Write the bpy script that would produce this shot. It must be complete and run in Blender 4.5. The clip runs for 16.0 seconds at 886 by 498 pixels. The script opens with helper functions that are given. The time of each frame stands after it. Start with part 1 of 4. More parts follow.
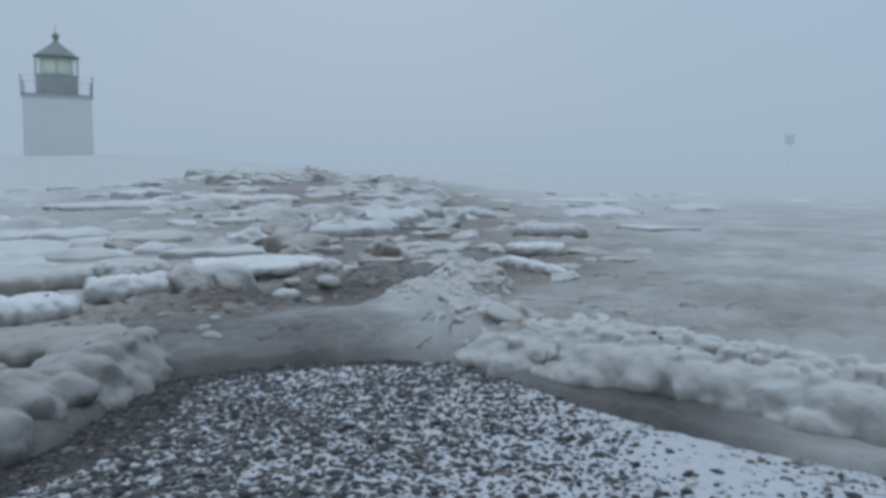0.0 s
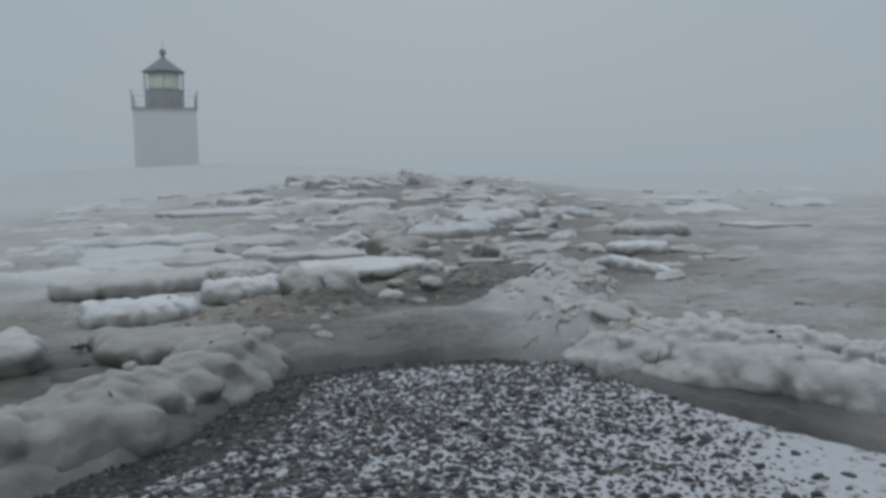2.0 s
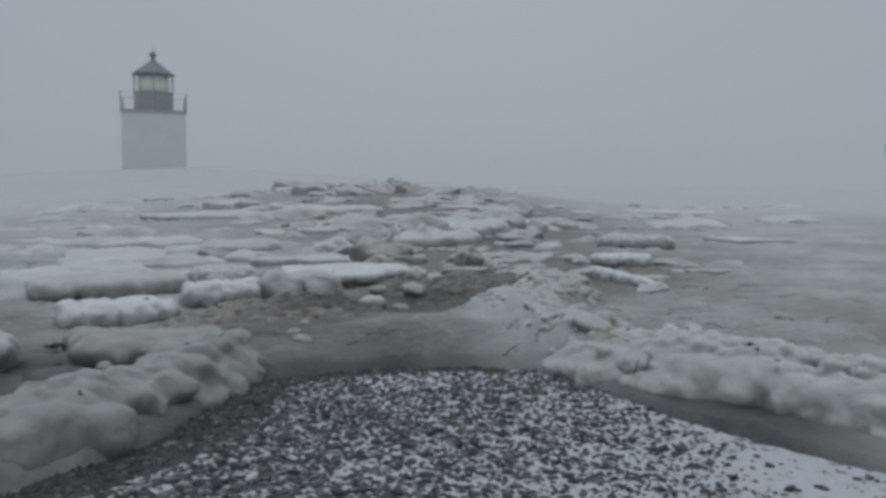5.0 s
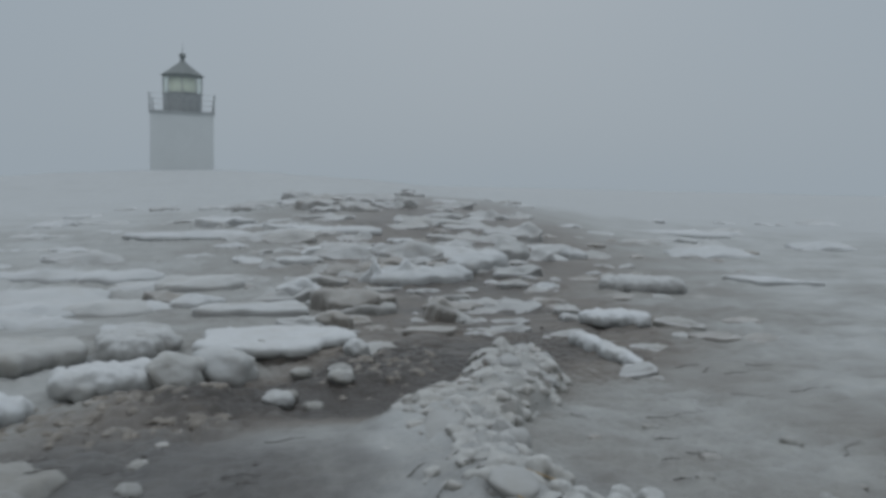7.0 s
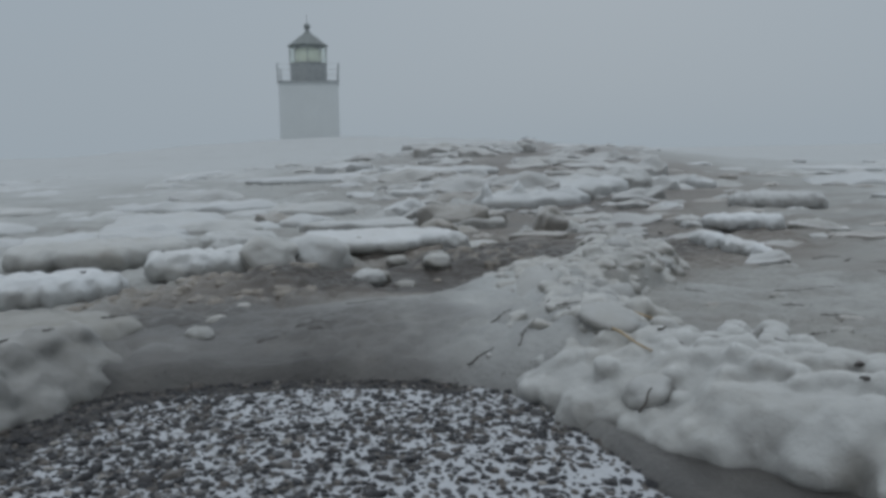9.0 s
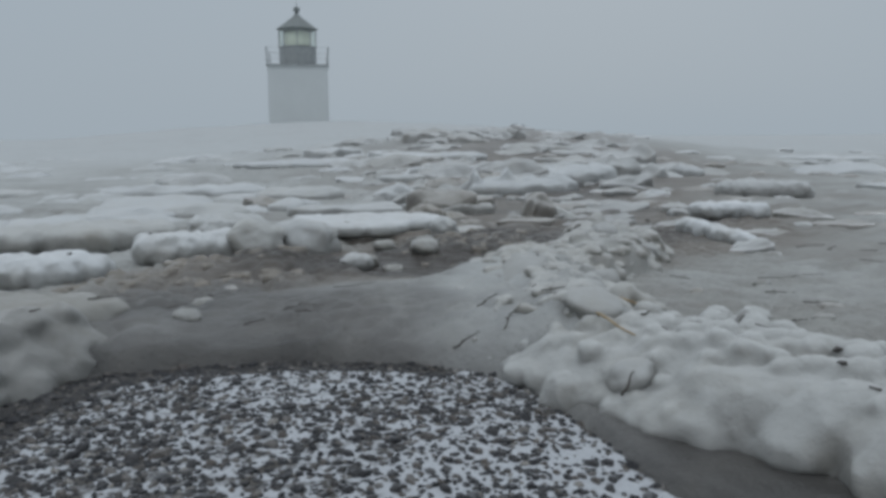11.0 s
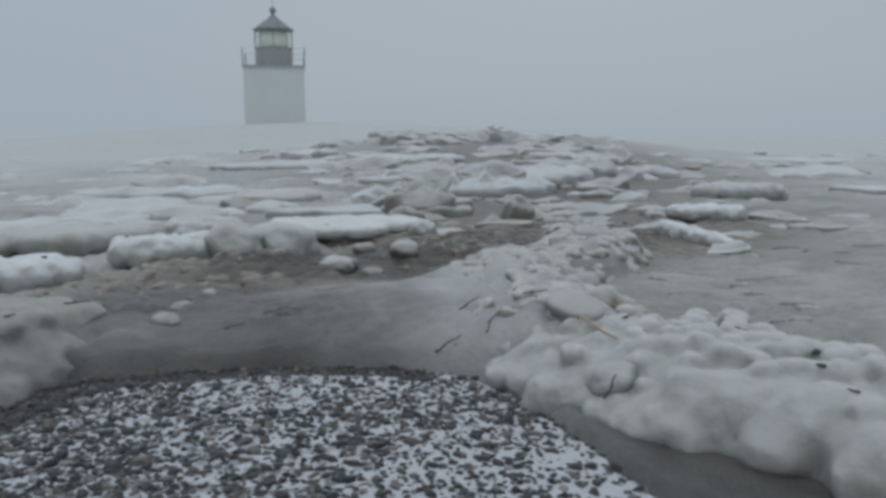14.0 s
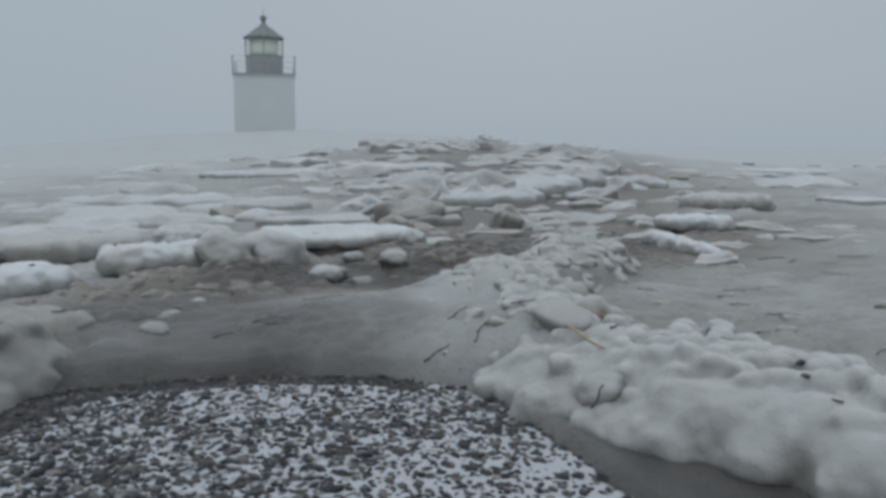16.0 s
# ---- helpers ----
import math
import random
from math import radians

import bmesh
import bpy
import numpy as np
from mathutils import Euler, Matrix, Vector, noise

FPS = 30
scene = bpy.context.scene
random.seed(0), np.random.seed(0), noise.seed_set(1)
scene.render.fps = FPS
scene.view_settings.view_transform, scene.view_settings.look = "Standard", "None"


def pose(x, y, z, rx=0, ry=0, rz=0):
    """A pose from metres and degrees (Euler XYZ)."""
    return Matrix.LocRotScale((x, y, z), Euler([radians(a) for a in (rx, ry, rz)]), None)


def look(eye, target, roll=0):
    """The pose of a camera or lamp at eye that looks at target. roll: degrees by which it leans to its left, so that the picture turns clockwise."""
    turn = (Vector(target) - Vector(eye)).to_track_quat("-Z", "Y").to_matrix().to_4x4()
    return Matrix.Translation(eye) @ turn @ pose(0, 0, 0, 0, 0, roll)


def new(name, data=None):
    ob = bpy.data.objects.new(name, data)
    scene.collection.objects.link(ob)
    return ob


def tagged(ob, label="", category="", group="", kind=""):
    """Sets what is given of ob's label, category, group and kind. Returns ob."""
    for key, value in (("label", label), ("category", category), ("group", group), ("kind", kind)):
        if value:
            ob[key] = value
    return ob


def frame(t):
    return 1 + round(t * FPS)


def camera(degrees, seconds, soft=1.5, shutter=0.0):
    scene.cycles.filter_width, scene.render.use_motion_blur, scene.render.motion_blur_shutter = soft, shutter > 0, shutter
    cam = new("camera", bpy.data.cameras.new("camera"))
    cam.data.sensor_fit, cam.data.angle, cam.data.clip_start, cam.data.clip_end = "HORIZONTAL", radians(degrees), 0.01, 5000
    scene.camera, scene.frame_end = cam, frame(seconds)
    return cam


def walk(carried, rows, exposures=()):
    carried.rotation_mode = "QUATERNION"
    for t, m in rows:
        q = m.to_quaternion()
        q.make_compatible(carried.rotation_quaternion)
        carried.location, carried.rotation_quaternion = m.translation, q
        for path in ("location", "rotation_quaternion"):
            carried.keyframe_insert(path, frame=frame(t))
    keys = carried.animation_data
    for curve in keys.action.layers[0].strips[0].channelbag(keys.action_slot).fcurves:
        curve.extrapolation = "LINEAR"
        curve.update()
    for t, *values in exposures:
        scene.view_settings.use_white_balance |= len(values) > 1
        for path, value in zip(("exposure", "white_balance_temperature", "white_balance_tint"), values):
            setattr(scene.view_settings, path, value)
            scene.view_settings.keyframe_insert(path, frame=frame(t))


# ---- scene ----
cam = camera(58.0, 16.0, soft=3.6, shutter=0.5)

PATH = [
    (0, (0.389, 0.063, 0.6), (1.234, 1.866, 0.41), 0.5),
    (0.5, (0.37, 0.059, 0.592), (1.17, 1.881, 0.397), -0.7),
    (1, (0.361, 0.068, 0.593), (1.106, 1.913, 0.386), -1.0),
    (1.5, (0.349, 0.063, 0.597), (1.023, 1.935, 0.399), -0.9),
    (2, (0.344, 0.067, 0.595), (0.974, 1.956, 0.41), -0.9),
    (2.5, (0.347, 0.069, 0.593), (0.955, 1.966, 0.422), -1.2),
    (3, (0.346, 0.067, 0.593), (0.943, 1.969, 0.431), -0.8),
    (5.5, (0.384, 0.071, 0.581), (1.061, 1.946, 0.42), 0.3),
    (6, (0.459, 0.144, 0.685), (1.143, 2.017, 0.526), -1.5),
    (6.2, (0.526, 0.213, 0.782), (1.169, 2.102, 0.635), -1.2),
    (6.5, (0.667, 0.342, 0.876), (1.273, 2.239, 0.694), -1.9),
    (6.8, (0.862, 0.520, 0.870), (1.424, 2.429, 0.674), 0.3),
    (7, (0.974, 0.626, 0.845), (1.558, 2.533, 0.685), 1.29),
    (7.5, (1.099, 0.731, 0.721), (1.599, 2.645, 0.431), -0.05),
    (7.8, (1.116, 0.762, 0.604), (1.525, 2.710, 0.404), -2.3),
    (8, (1.117, 0.772, 0.534), (1.506, 2.726, 0.355), -4.47),
    (8.5, (1.122, 0.785, 0.493), (1.427, 2.751, 0.292), -1.1),
    (9, (1.126, 0.77, 0.488), (1.4, 2.736, 0.243), -1.0),
    (11.5, (1.128, 0.758, 0.485), (1.436, 2.713, 0.198), -0.4),
    (12, (1.126, 0.76, 0.485), (1.435, 2.714, 0.187), -0.6),
    (12.5, (1.121, 0.758, 0.488), (1.425, 2.712, 0.189), -0.3),
    (13, (1.121, 0.761, 0.488), (1.443, 2.714, 0.197), -0.2),
    (13.5, (1.121, 0.762, 0.487), (1.464, 2.712, 0.205), -0.2),
    (14, (1.118, 0.762, 0.489), (1.476, 2.71, 0.213), -0.2),
    (14.5, (1.114, 0.76, 0.491), (1.48, 2.709, 0.229), 0.0),
    (15, (1.118, 0.758, 0.493), (1.488, 2.706, 0.237), -0.0),
    (15.5, (1.121, 0.76, 0.491), (1.496, 2.708, 0.236), 0.0),
    (16, (1.118, 0.754, 0.493), (1.502, 2.701, 0.238), 0.1),
]
walk(cam, [(t, look(eye, target, roll)) for t, eye, target, roll in PATH],
     exposures=[(0, 0.20, 5850, 10), (0.5, -0.03, 6010, 7), (1.0, -0.04, 6270, 9), (1.5, 0.0, 6550, 12), (3.2, -0.07, 6550, 12), (5.5, -0.10, 6550, 12), (6.5, -0.11, 6550, 12), (7.5, -0.14, 6550, 12), (9.0, -0.08, 6550, 12), (11.5, 0.06, 6550, 12), (16, 0.08, 6550, 12)])


# ---- world and light: thick winter fog, one broad veiled sun ----
world = bpy.data.worlds.new("fog_sky")
scene.world = world
world.use_nodes = True
wn, wl = world.node_tree.nodes, world.node_tree.links
wn.clear()
w_out = wn.new("ShaderNodeOutputWorld")
w_add = wn.new("ShaderNodeAddShader")
w_fog = wn.new("ShaderNodeBackground")
w_sky = wn.new("ShaderNodeBackground")
w_tex = wn.new("ShaderNodeTexSky")
w_tex.sky_type = "NISHITA"
w_tex.sun_disc = False
w_tex.sun_elevation = radians(32)
w_tex.sun_rotation = radians(20)
w_tex.dust_density = 6.0
w_sky.inputs["Strength"].default_value = 0.0015
w_co = wn.new("ShaderNodeTexCoord")
w_sep = wn.new("ShaderNodeSeparateXYZ")
w_ramp = wn.new("ShaderNodeValToRGB")
w_ramp.color_ramp.elements[0].position = 0.0
w_ramp.color_ramp.elements[0].color = (0.325, 0.388, 0.437, 1)
w_ramp.color_ramp.elements[1].position = 1.0
w_ramp.color_ramp.elements[1].color = (0.80, 0.90, 0.98, 1)
mid = w_ramp.color_ramp.elements.new(0.24)
mid.color = (0.332, 0.400, 0.455, 1)
wl.new(w_co.outputs["Generated"], w_sep.inputs[0])
wl.new(w_sep.outputs["Z"], w_ramp.inputs[0])
wl.new(w_ramp.outputs[0], w_fog.inputs["Color"])
wl.new(w_tex.outputs[0], w_sky.inputs["Color"])
wl.new(w_fog.outputs[0], w_add.inputs[0])
wl.new(w_sky.outputs[0], w_add.inputs[1])
wl.new(w_add.outputs[0], w_out.inputs["Surface"])
sun = new("sun", bpy.data.lights.new("sun", "SUN"))
sun.data.energy = 0.3
sun.data.angle = radians(35)
sun.data.color = (1.0, 0.97, 0.93)
sun.matrix_world = pose(0, 0, 20, 38, 0, -25)


# ---- materials ----
def material(name):
    m = bpy.data.materials.new(name)
    m.use_nodes = True
    return m, m.node_tree.nodes, m.node_tree.links, m.node_tree.nodes["Principled BSDF"]


def tex_noise(n, l, scale, detail=6, rough=0.6):
    co = n.new("ShaderNodeNewGeometry")
    t = n.new("ShaderNodeTexNoise")
    t.inputs["Scale"].default_value = scale
    t.inputs["Detail"].default_value = detail
    t.inputs["Roughness"].default_value = rough
    l.new(co.outputs["Position"], t.inputs["Vector"])
    return t.outputs["Fac"]


def ramp(n, l, fac, stops):
    r = n.new("ShaderNodeValToRGB")
    els = r.color_ramp.elements
    while len(els) < len(stops):
        els.new(0.5)
    for e, (p, c) in zip(els, stops):
        e.position = p
        e.color = (*c, 1) if len(c) == 3 else c
    l.new(fac, r.inputs[0])
    return r.outputs[0]


def mix(n, l, fac, a, b, mode="MIX"):
    x = n.new("ShaderNodeMix")
    x.data_type = "RGBA"
    x.blend_type = mode
    for k, v in ((0, fac), (6, a), (7, b)):
        if hasattr(v, "links"):
            l.new(v, x.inputs[k])
        elif k == 0:
            x.inputs[0].default_value = v
        else:
            x.inputs[k].default_value = (*v, 1)
    return x.outputs[2]


def calc(n, l, op, a, b=0.0, clamp=False):
    x = n.new("ShaderNodeMath")
    x.operation = op
    x.use_clamp = clamp
    for k, v in ((0, a), (1, b)):
        if hasattr(v, "links"):
            l.new(v, x.inputs[k])
        else:
            x.inputs[k].default_value = v
    return x.outputs[0]


def relief(n, l, bsdf, heights, distance=0.01, strength=0.6):
    """Joins several (height, weight) into one bump."""
    total = None
    for h, w in heights:
        p = calc(n, l, "MULTIPLY", h, w)
        total = p if total is None else calc(n, l, "ADD", total, p)
    b = n.new("ShaderNodeBump")
    b.inputs["Distance"].default_value = distance
    b.inputs["Strength"].default_value = strength
    l.new(total, b.inputs["Height"])
    l.new(b.outputs[0], bsdf.inputs["Normal"])


def up_facing(n, l, lo=0.35, hi=0.85):
    g = n.new("ShaderNodeNewGeometry")
    s = n.new("ShaderNodeSeparateXYZ")
    l.new(g.outputs["Normal"], s.inputs[0])
    mr = n.new("ShaderNodeMapRange")
    mr.inputs["From Min"].default_value = lo
    mr.inputs["From Max"].default_value = hi
    l.new(s.outputs["Z"], mr.inputs["Value"])
    return mr.outputs[0]


def make_slush():
    """Frozen slush of the bay: pale snow-ice, beige slush and wet grey-brown sludge by the 'silt' layer."""
    m, n, l, b = material("slush_ice")
    at = n.new("ShaderNodeAttribute")
    at.attribute_name = "silt"
    big = tex_noise(n, l, 1.1, 5)
    mid_n = tex_noise(n, l, 7, 6)
    fine = tex_noise(n, l, 60, 5, 0.7)
    broad = tex_noise(n, l, 0.3, 4)
    s = calc(n, l, "ADD", at.outputs["Fac"], calc(n, l, "MULTIPLY", calc(n, l, "SUBTRACT", big, 0.5), 0.8))
    s = calc(n, l, "ADD", s, calc(n, l, "MULTIPLY", calc(n, l, "SUBTRACT", broad, 0.5), 0.5))
    s = calc(n, l, "ADD", s, calc(n, l, "MULTIPLY", calc(n, l, "SUBTRACT", mid_n, 0.5), 0.6), clamp=True)
    col = ramp(n, l, s, [(0.0, (0.446, 0.460, 0.458)), (0.3, (0.294, 0.294, 0.281)), (0.6, (0.176, 0.158, 0.140)), (1.0, (0.066, 0.059, 0.053))])
    ac = n.new("ShaderNodeAttribute")
    ac.attribute_name = "clean"
    grey = ramp(n, l, s, [(0.0, (0.42, 0.432, 0.432)), (0.3, (0.272, 0.276, 0.272)), (0.6, (0.150, 0.149, 0.146)), (1.0, (0.070, 0.068, 0.066))])
    col = mix(n, l, calc(n, l, "MULTIPLY", ac.outputs["Fac"], 0.85), col, grey)
    # the 'snow' layer pales the far ice in place of fog haze
    haze_at = n.new("ShaderNodeAttribute")
    haze_at.attribute_name = "snow"
    col = mix(n, l, haze_at.outputs["Fac"], col, mix(n, l, 0.5, col, (0.50, 0.525, 0.54)))
    grit = ramp(n, l, tex_noise(n, l, 130, 3, 0.5), [(0.0, (0.35, 0.32, 0.28)), (0.30, (0.35, 0.32, 0.28)), (0.36, (1, 1, 1)), (1.0, (1, 1, 1))])
    col = mix(n, l, 0.55, col, grit, "MULTIPLY")
    stain = ramp(n, l, mid_n, [(0.0, (0.84, 0.79, 0.71)), (0.55, (1, 1, 1)), (1.0, (1.06, 1.06, 1.06))])
    col = mix(n, l, 0.7, col, stain, "MULTIPLY")
    l.new(col, b.inputs["Base Color"])
    l.new(ramp(n, l, s, [(0, (0.75,) * 3), (0.5, (0.5,) * 3), (1, (0.32,) * 3)]), b.inputs["Roughness"])
    b.inputs["Specular IOR Level"].default_value = 0.3
    relief(n, l, b, [(mid_n, 1.0), (tex_noise(n, l, 22, 5), 0.5), (fine, 0.2)], 0.05, 0.42)
    return m


def make_floe_ice(name, top, side, silt, depth=1.0):
    """Floe: snowy top, wet tinted flank, silt in the flank and in patches."""
    m, n, l, b = material(name)
    up = up_facing(n, l, 0.25, 0.8)
    mid_n = tex_noise(n, l, 9, 6)
    fine = tex_noise(n, l, 75, 4, 0.7)
    oi = n.new("ShaderNodeObjectInfo")
    u = calc(n, l, "ADD", up, calc(n, l, "MULTIPLY", calc(n, l, "SUBTRACT", mid_n, 0.5), 0.9), clamp=True)
    col = mix(n, l, u, side, top)
    dirt = ramp(n, l, tex_noise(n, l, 4, 6, 0.7), [(0, (1, 1, 1)), (0.50, (1, 1, 1)), (0.72, silt), (1, silt)])
    col = mix(n, l, 0.75, col, dirt, "MULTIPLY")
    tone = ramp(n, l, oi.outputs["Random"], [(0, (0.90, 0.885, 0.86)), (0.5, (0.97, 0.97, 0.97)), (1, (1, 1, 1))])
    col = mix(n, l, 1.0, col, tone, "MULTIPLY")
    l.new(col, b.inputs["Base Color"])
    l.new(ramp(n, l, u, [(0, (0.35,) * 3), (1, (0.8,) * 3)]), b.inputs["Roughness"])
    b.inputs["Specular IOR Level"].default_value = 0.3
    b.inputs["Subsurface Weight"].default_value = depth
    b.inputs["Subsurface Radius"].default_value = (1.0, 1.0, 1.0)
    b.inputs["Subsurface Scale"].default_value = 0.055
    relief(n, l, b, [(mid_n, 0.7), (tex_noise(n, l, 30, 5), 0.6), (fine, 0.3)], 0.02, 0.5)
    return m


def make_beach():
    m, n, l, b = material("snowy_shingle")
    at = n.new("ShaderNodeAttribute")
    at.attribute_name = "wet"
    snow = tex_noise(n, l, 26, 5, 0.6)
    drift = tex_noise(n, l, 3, 4)
    f = calc(n, l, "ADD", snow, calc(n, l, "MULTIPLY", calc(n, l, "SUBTRACT", drift, 0.5), 0.45))
    f = calc(n, l, "SUBTRACT", f, calc(n, l, "MULTIPLY", at.outputs["Fac"], 0.9), clamp=True)
    grit = ramp(n, l, tex_noise(n, l, 150, 4, 0.7), [(0.25, (0.03, 0.028, 0.027)), (0.55, (0.085, 0.078, 0.07)), (0.8, (0.19, 0.175, 0.155))])
    white = ramp(n, l, tex_noise(n, l, 90, 4), [(0.2, (0.40, 0.42, 0.448)), (0.8, (0.53, 0.547, 0.572))])
    dark = ramp(n, l, tex_noise(n, l, 150, 4, 0.7), [(0.25, (0.016, 0.015, 0.015)), (0.55, (0.045, 0.042, 0.040)), (0.8, (0.095, 0.088, 0.08))])
    grit = mix(n, l, at.outputs["Fac"], grit, dark)
    col = mix(n, l, ramp(n, l, f, [(0.30, (0, 0, 0)), (0.44, (1, 1, 1))]), grit, white)
    l.new(col, b.inputs["Base Color"])
    b.inputs["Roughness"].default_value = 0.75
    relief(n, l, b, [(snow, 1.0), (tex_noise(n, l, 140, 4, 0.7), 0.4)], 0.012, 0.7)
    return m


def make_pebble(name, dusting):
    m, n, l, b = material(name)
    g = n.new("ShaderNodeNewGeometry")
    oi = n.new("ShaderNodeObjectInfo")
    r = calc(n, l, "FRACT", calc(n, l, "ADD", g.outputs["Random Per Island"], oi.outputs["Random"]))
    col = ramp(n, l, r, [(0.0, (0.016, 0.016, 0.019)), (0.4, (0.034, 0.034, 0.037)), (0.68, (0.060, 0.058, 0.059)), (0.87, (0.10, 0.086, 0.076)), (0.96, (0.16, 0.152, 0.145)), (1.0, (0.27, 0.255, 0.235))])
    sp = ramp(n, l, tex_noise(n, l, 160, 4, 0.7), [(0.2, (0.6, 0.6, 0.6)), (0.8, (1.3, 1.3, 1.3))])
    col = mix(n, l, 0.8, col, sp, "MULTIPLY")
    up = up_facing(n, l, 0.80, 0.98)
    dust = calc(n, l, "MULTIPLY", up, ramp(n, l, tex_noise(n, l, 45, 3), [(0.50, (0, 0, 0)), (0.62, (1, 1, 1))]))
    col = mix(n, l, calc(n, l, "MULTIPLY", dust, dusting), col, (0.72, 0.75, 0.79))
    l.new(col, b.inputs["Base Color"])
    b.inputs["Roughness"].default_value = 0.5
    b.inputs["Specular IOR Level"].default_value = 0.35
    relief(n, l, b, [(tex_noise(n, l, 220, 4, 0.7), 1.0)], 0.003, 0.4)
    return m


def make_plain(name, color, rough=0.7, vary=0.18, scale=6.0, metal=0.0, bump=0.0, fine=60.0):
    m, n, l, b = material(name)
    a = tex_noise(n, l, scale, 6, 0.65)
    c = ramp(n, l, a, [(0.25, tuple(v * (1 - vary) for v in color)), (0.75, tuple(min(1, v * (1 + vary)) for v in color))])
    g = ramp(n, l, tex_noise(n, l, fine, 3), [(0.2, (0.93,) * 3), (0.8, (1.04,) * 3)])
    l.new(mix(n, l, 0.8, c, g, "MULTIPLY"), b.inputs["Base Color"])
    b.inputs["Roughness"].default_value = rough
    b.inputs["Metallic"].default_value = metal
    if bump:
        relief(n, l, b, [(tex_noise(n, l, fine, 5), 1.0)], bump, 0.6)
    return m


def make_glass():
    m, n, l, b = material("lantern_glass")
    out = n["Material Output"]
    tr = n.new("ShaderNodeBsdfTransparent")
    tr.inputs["Color"].default_value = (0.97, 0.985, 0.97, 1)
    gl = n.new("ShaderNodeBsdfGlossy")
    gl.inputs["Roughness"].default_value = 0.05
    mx = n.new("ShaderNodeMixShader")
    mx.inputs[0].default_value = 0.12
    l.new(tr.outputs[0], mx.inputs[1])
    l.new(gl.outputs[0], mx.inputs[2])
    l.new(mx.outputs[0], out.inputs["Surface"])
    return m


SLUSH = make_slush()
FLOE = make_floe_ice("snowy_floe_ice", (0.450, 0.460, 0.460), (0.345, 0.346, 0.338), (0.78, 0.74, 0.68))
FLOE_DIRTY = make_floe_ice("silty_floe_ice", (0.345, 0.337, 0.320), (0.225, 0.212, 0.195), (0.70, 0.64, 0.57))
FLOE_SNOW = make_floe_ice("fresh_snow_on_floe", (0.540, 0.556, 0.566), (0.380, 0.386, 0.382), (0.85, 0.82, 0.78))
FLOE_GREY = make_floe_ice("wet_grey_floe_ice", (0.400, 0.406, 0.402), (0.260, 0.260, 0.253), (0.76, 0.71, 0.64))
# brown darkened to the shade of the hollow beneath the white slab
HOLLOW_BLOCK = make_floe_ice("hollow_shade_ice", (0.185, 0.168, 0.150), (0.150, 0.136, 0.122), (0.75, 0.70, 0.64))
RUBBLE = make_floe_ice("crushed_brown_ice", (0.222, 0.206, 0.187), (0.155, 0.142, 0.128), (0.75, 0.69, 0.62))
# ice for the farther floes: pale and low in contrast, haze painted in
FLOE_HAZE = make_floe_ice("hazed_floe_ice", (0.480, 0.495, 0.501), (0.384, 0.389, 0.386), (0.88, 0.85, 0.81))
FLOE_HAZE_GREY = make_floe_ice("hazed_grey_ice", (0.425, 0.432, 0.43), (0.35, 0.35, 0.342), (0.86, 0.82, 0.77))
HEAP = make_floe_ice("white_slush", (0.425, 0.430, 0.424), (0.282, 0.280, 0.268), (0.82, 0.79, 0.74))
SKIRT = make_floe_ice("grey_slush_skirt", (0.300, 0.300, 0.290), (0.208, 0.205, 0.194), (0.76, 0.72, 0.66))
KNOB_SLUSH = make_floe_ice("packed_white_slush", (0.425, 0.430, 0.424), (0.300, 0.298, 0.286), (0.82, 0.79, 0.74), 0.0)
KNOB_SILT = make_floe_ice("packed_grey_slush", (0.268, 0.266, 0.257), (0.222, 0.219, 0.210), (0.70, 0.66, 0.60), 0.0)
SHORE_SLUSH = make_floe_ice("shore_slush", (0.395, 0.399, 0.391), (0.318, 0.316, 0.304), (0.82, 0.79, 0.74))
HEAP_GREY = make_floe_ice("grey_slush", (0.268, 0.266, 0.257), (0.222, 0.219, 0.210), (0.70, 0.66, 0.60))
BEACH = make_beach()
PEBBLE = make_pebble("snow_dusted_pebble", 0.14)
WET_PEBBLE = make_pebble("wet_black_pebble", 0.0)
WHITE_PAINT = make_plain("white_painted_brick", (0.565, 0.592, 0.594), 0.75, 0.025, 1.2, fine=14, bump=0.004)
# black iron and roof, lifted to grey by the haze painted into them
BLACK_PAINT = make_plain("hazed_black_ironwork", (0.295, 0.312, 0.314), 0.55, 0.2, 3.0)
ROOF_PAINT = make_plain("hazed_lantern_roof", (0.215, 0.235, 0.232), 0.85, 0.2, 3.0)
GLASS = make_glass()
BEACON = make_plain("beacon_lens", (0.80, 0.82, 0.70), 0.5, 0.1)
TWIG = make_plain("wet_twig", (0.055, 0.045, 0.038), 0.6, 0.4, 30)
STRAW = make_plain("reed_straw", (0.36, 0.27, 0.16), 0.6, 0.3, 30)
WEED = make_plain("dark_seaweed", (0.055, 0.046, 0.042), 0.4, 0.3, 40)
# marker colours brought close to the fog, so haze is in the paint
GREEN = make_plain("hazed_green_board", (0.55, 0.64, 0.63), 0.6, 0.1, 3)
POST = make_plain("hazed_post", (0.72, 0.76, 0.79), 0.8, 0.15, 4)


# ---- mesh helpers ----
def part(name, bm, mat, parent=None, label="", smooth=False):
    me = bpy.data.meshes.new(name)
    bmesh.ops.recalc_face_normals(bm, faces=bm.faces)
    bm.to_mesh(me)
    bm.free()
    me.materials.append(mat)
    if smooth:
        me.shade_smooth()
    ob = new(name, me)
    if parent is not None:
        ob.parent = parent
    if label:
        ob["label"] = label
    return ob


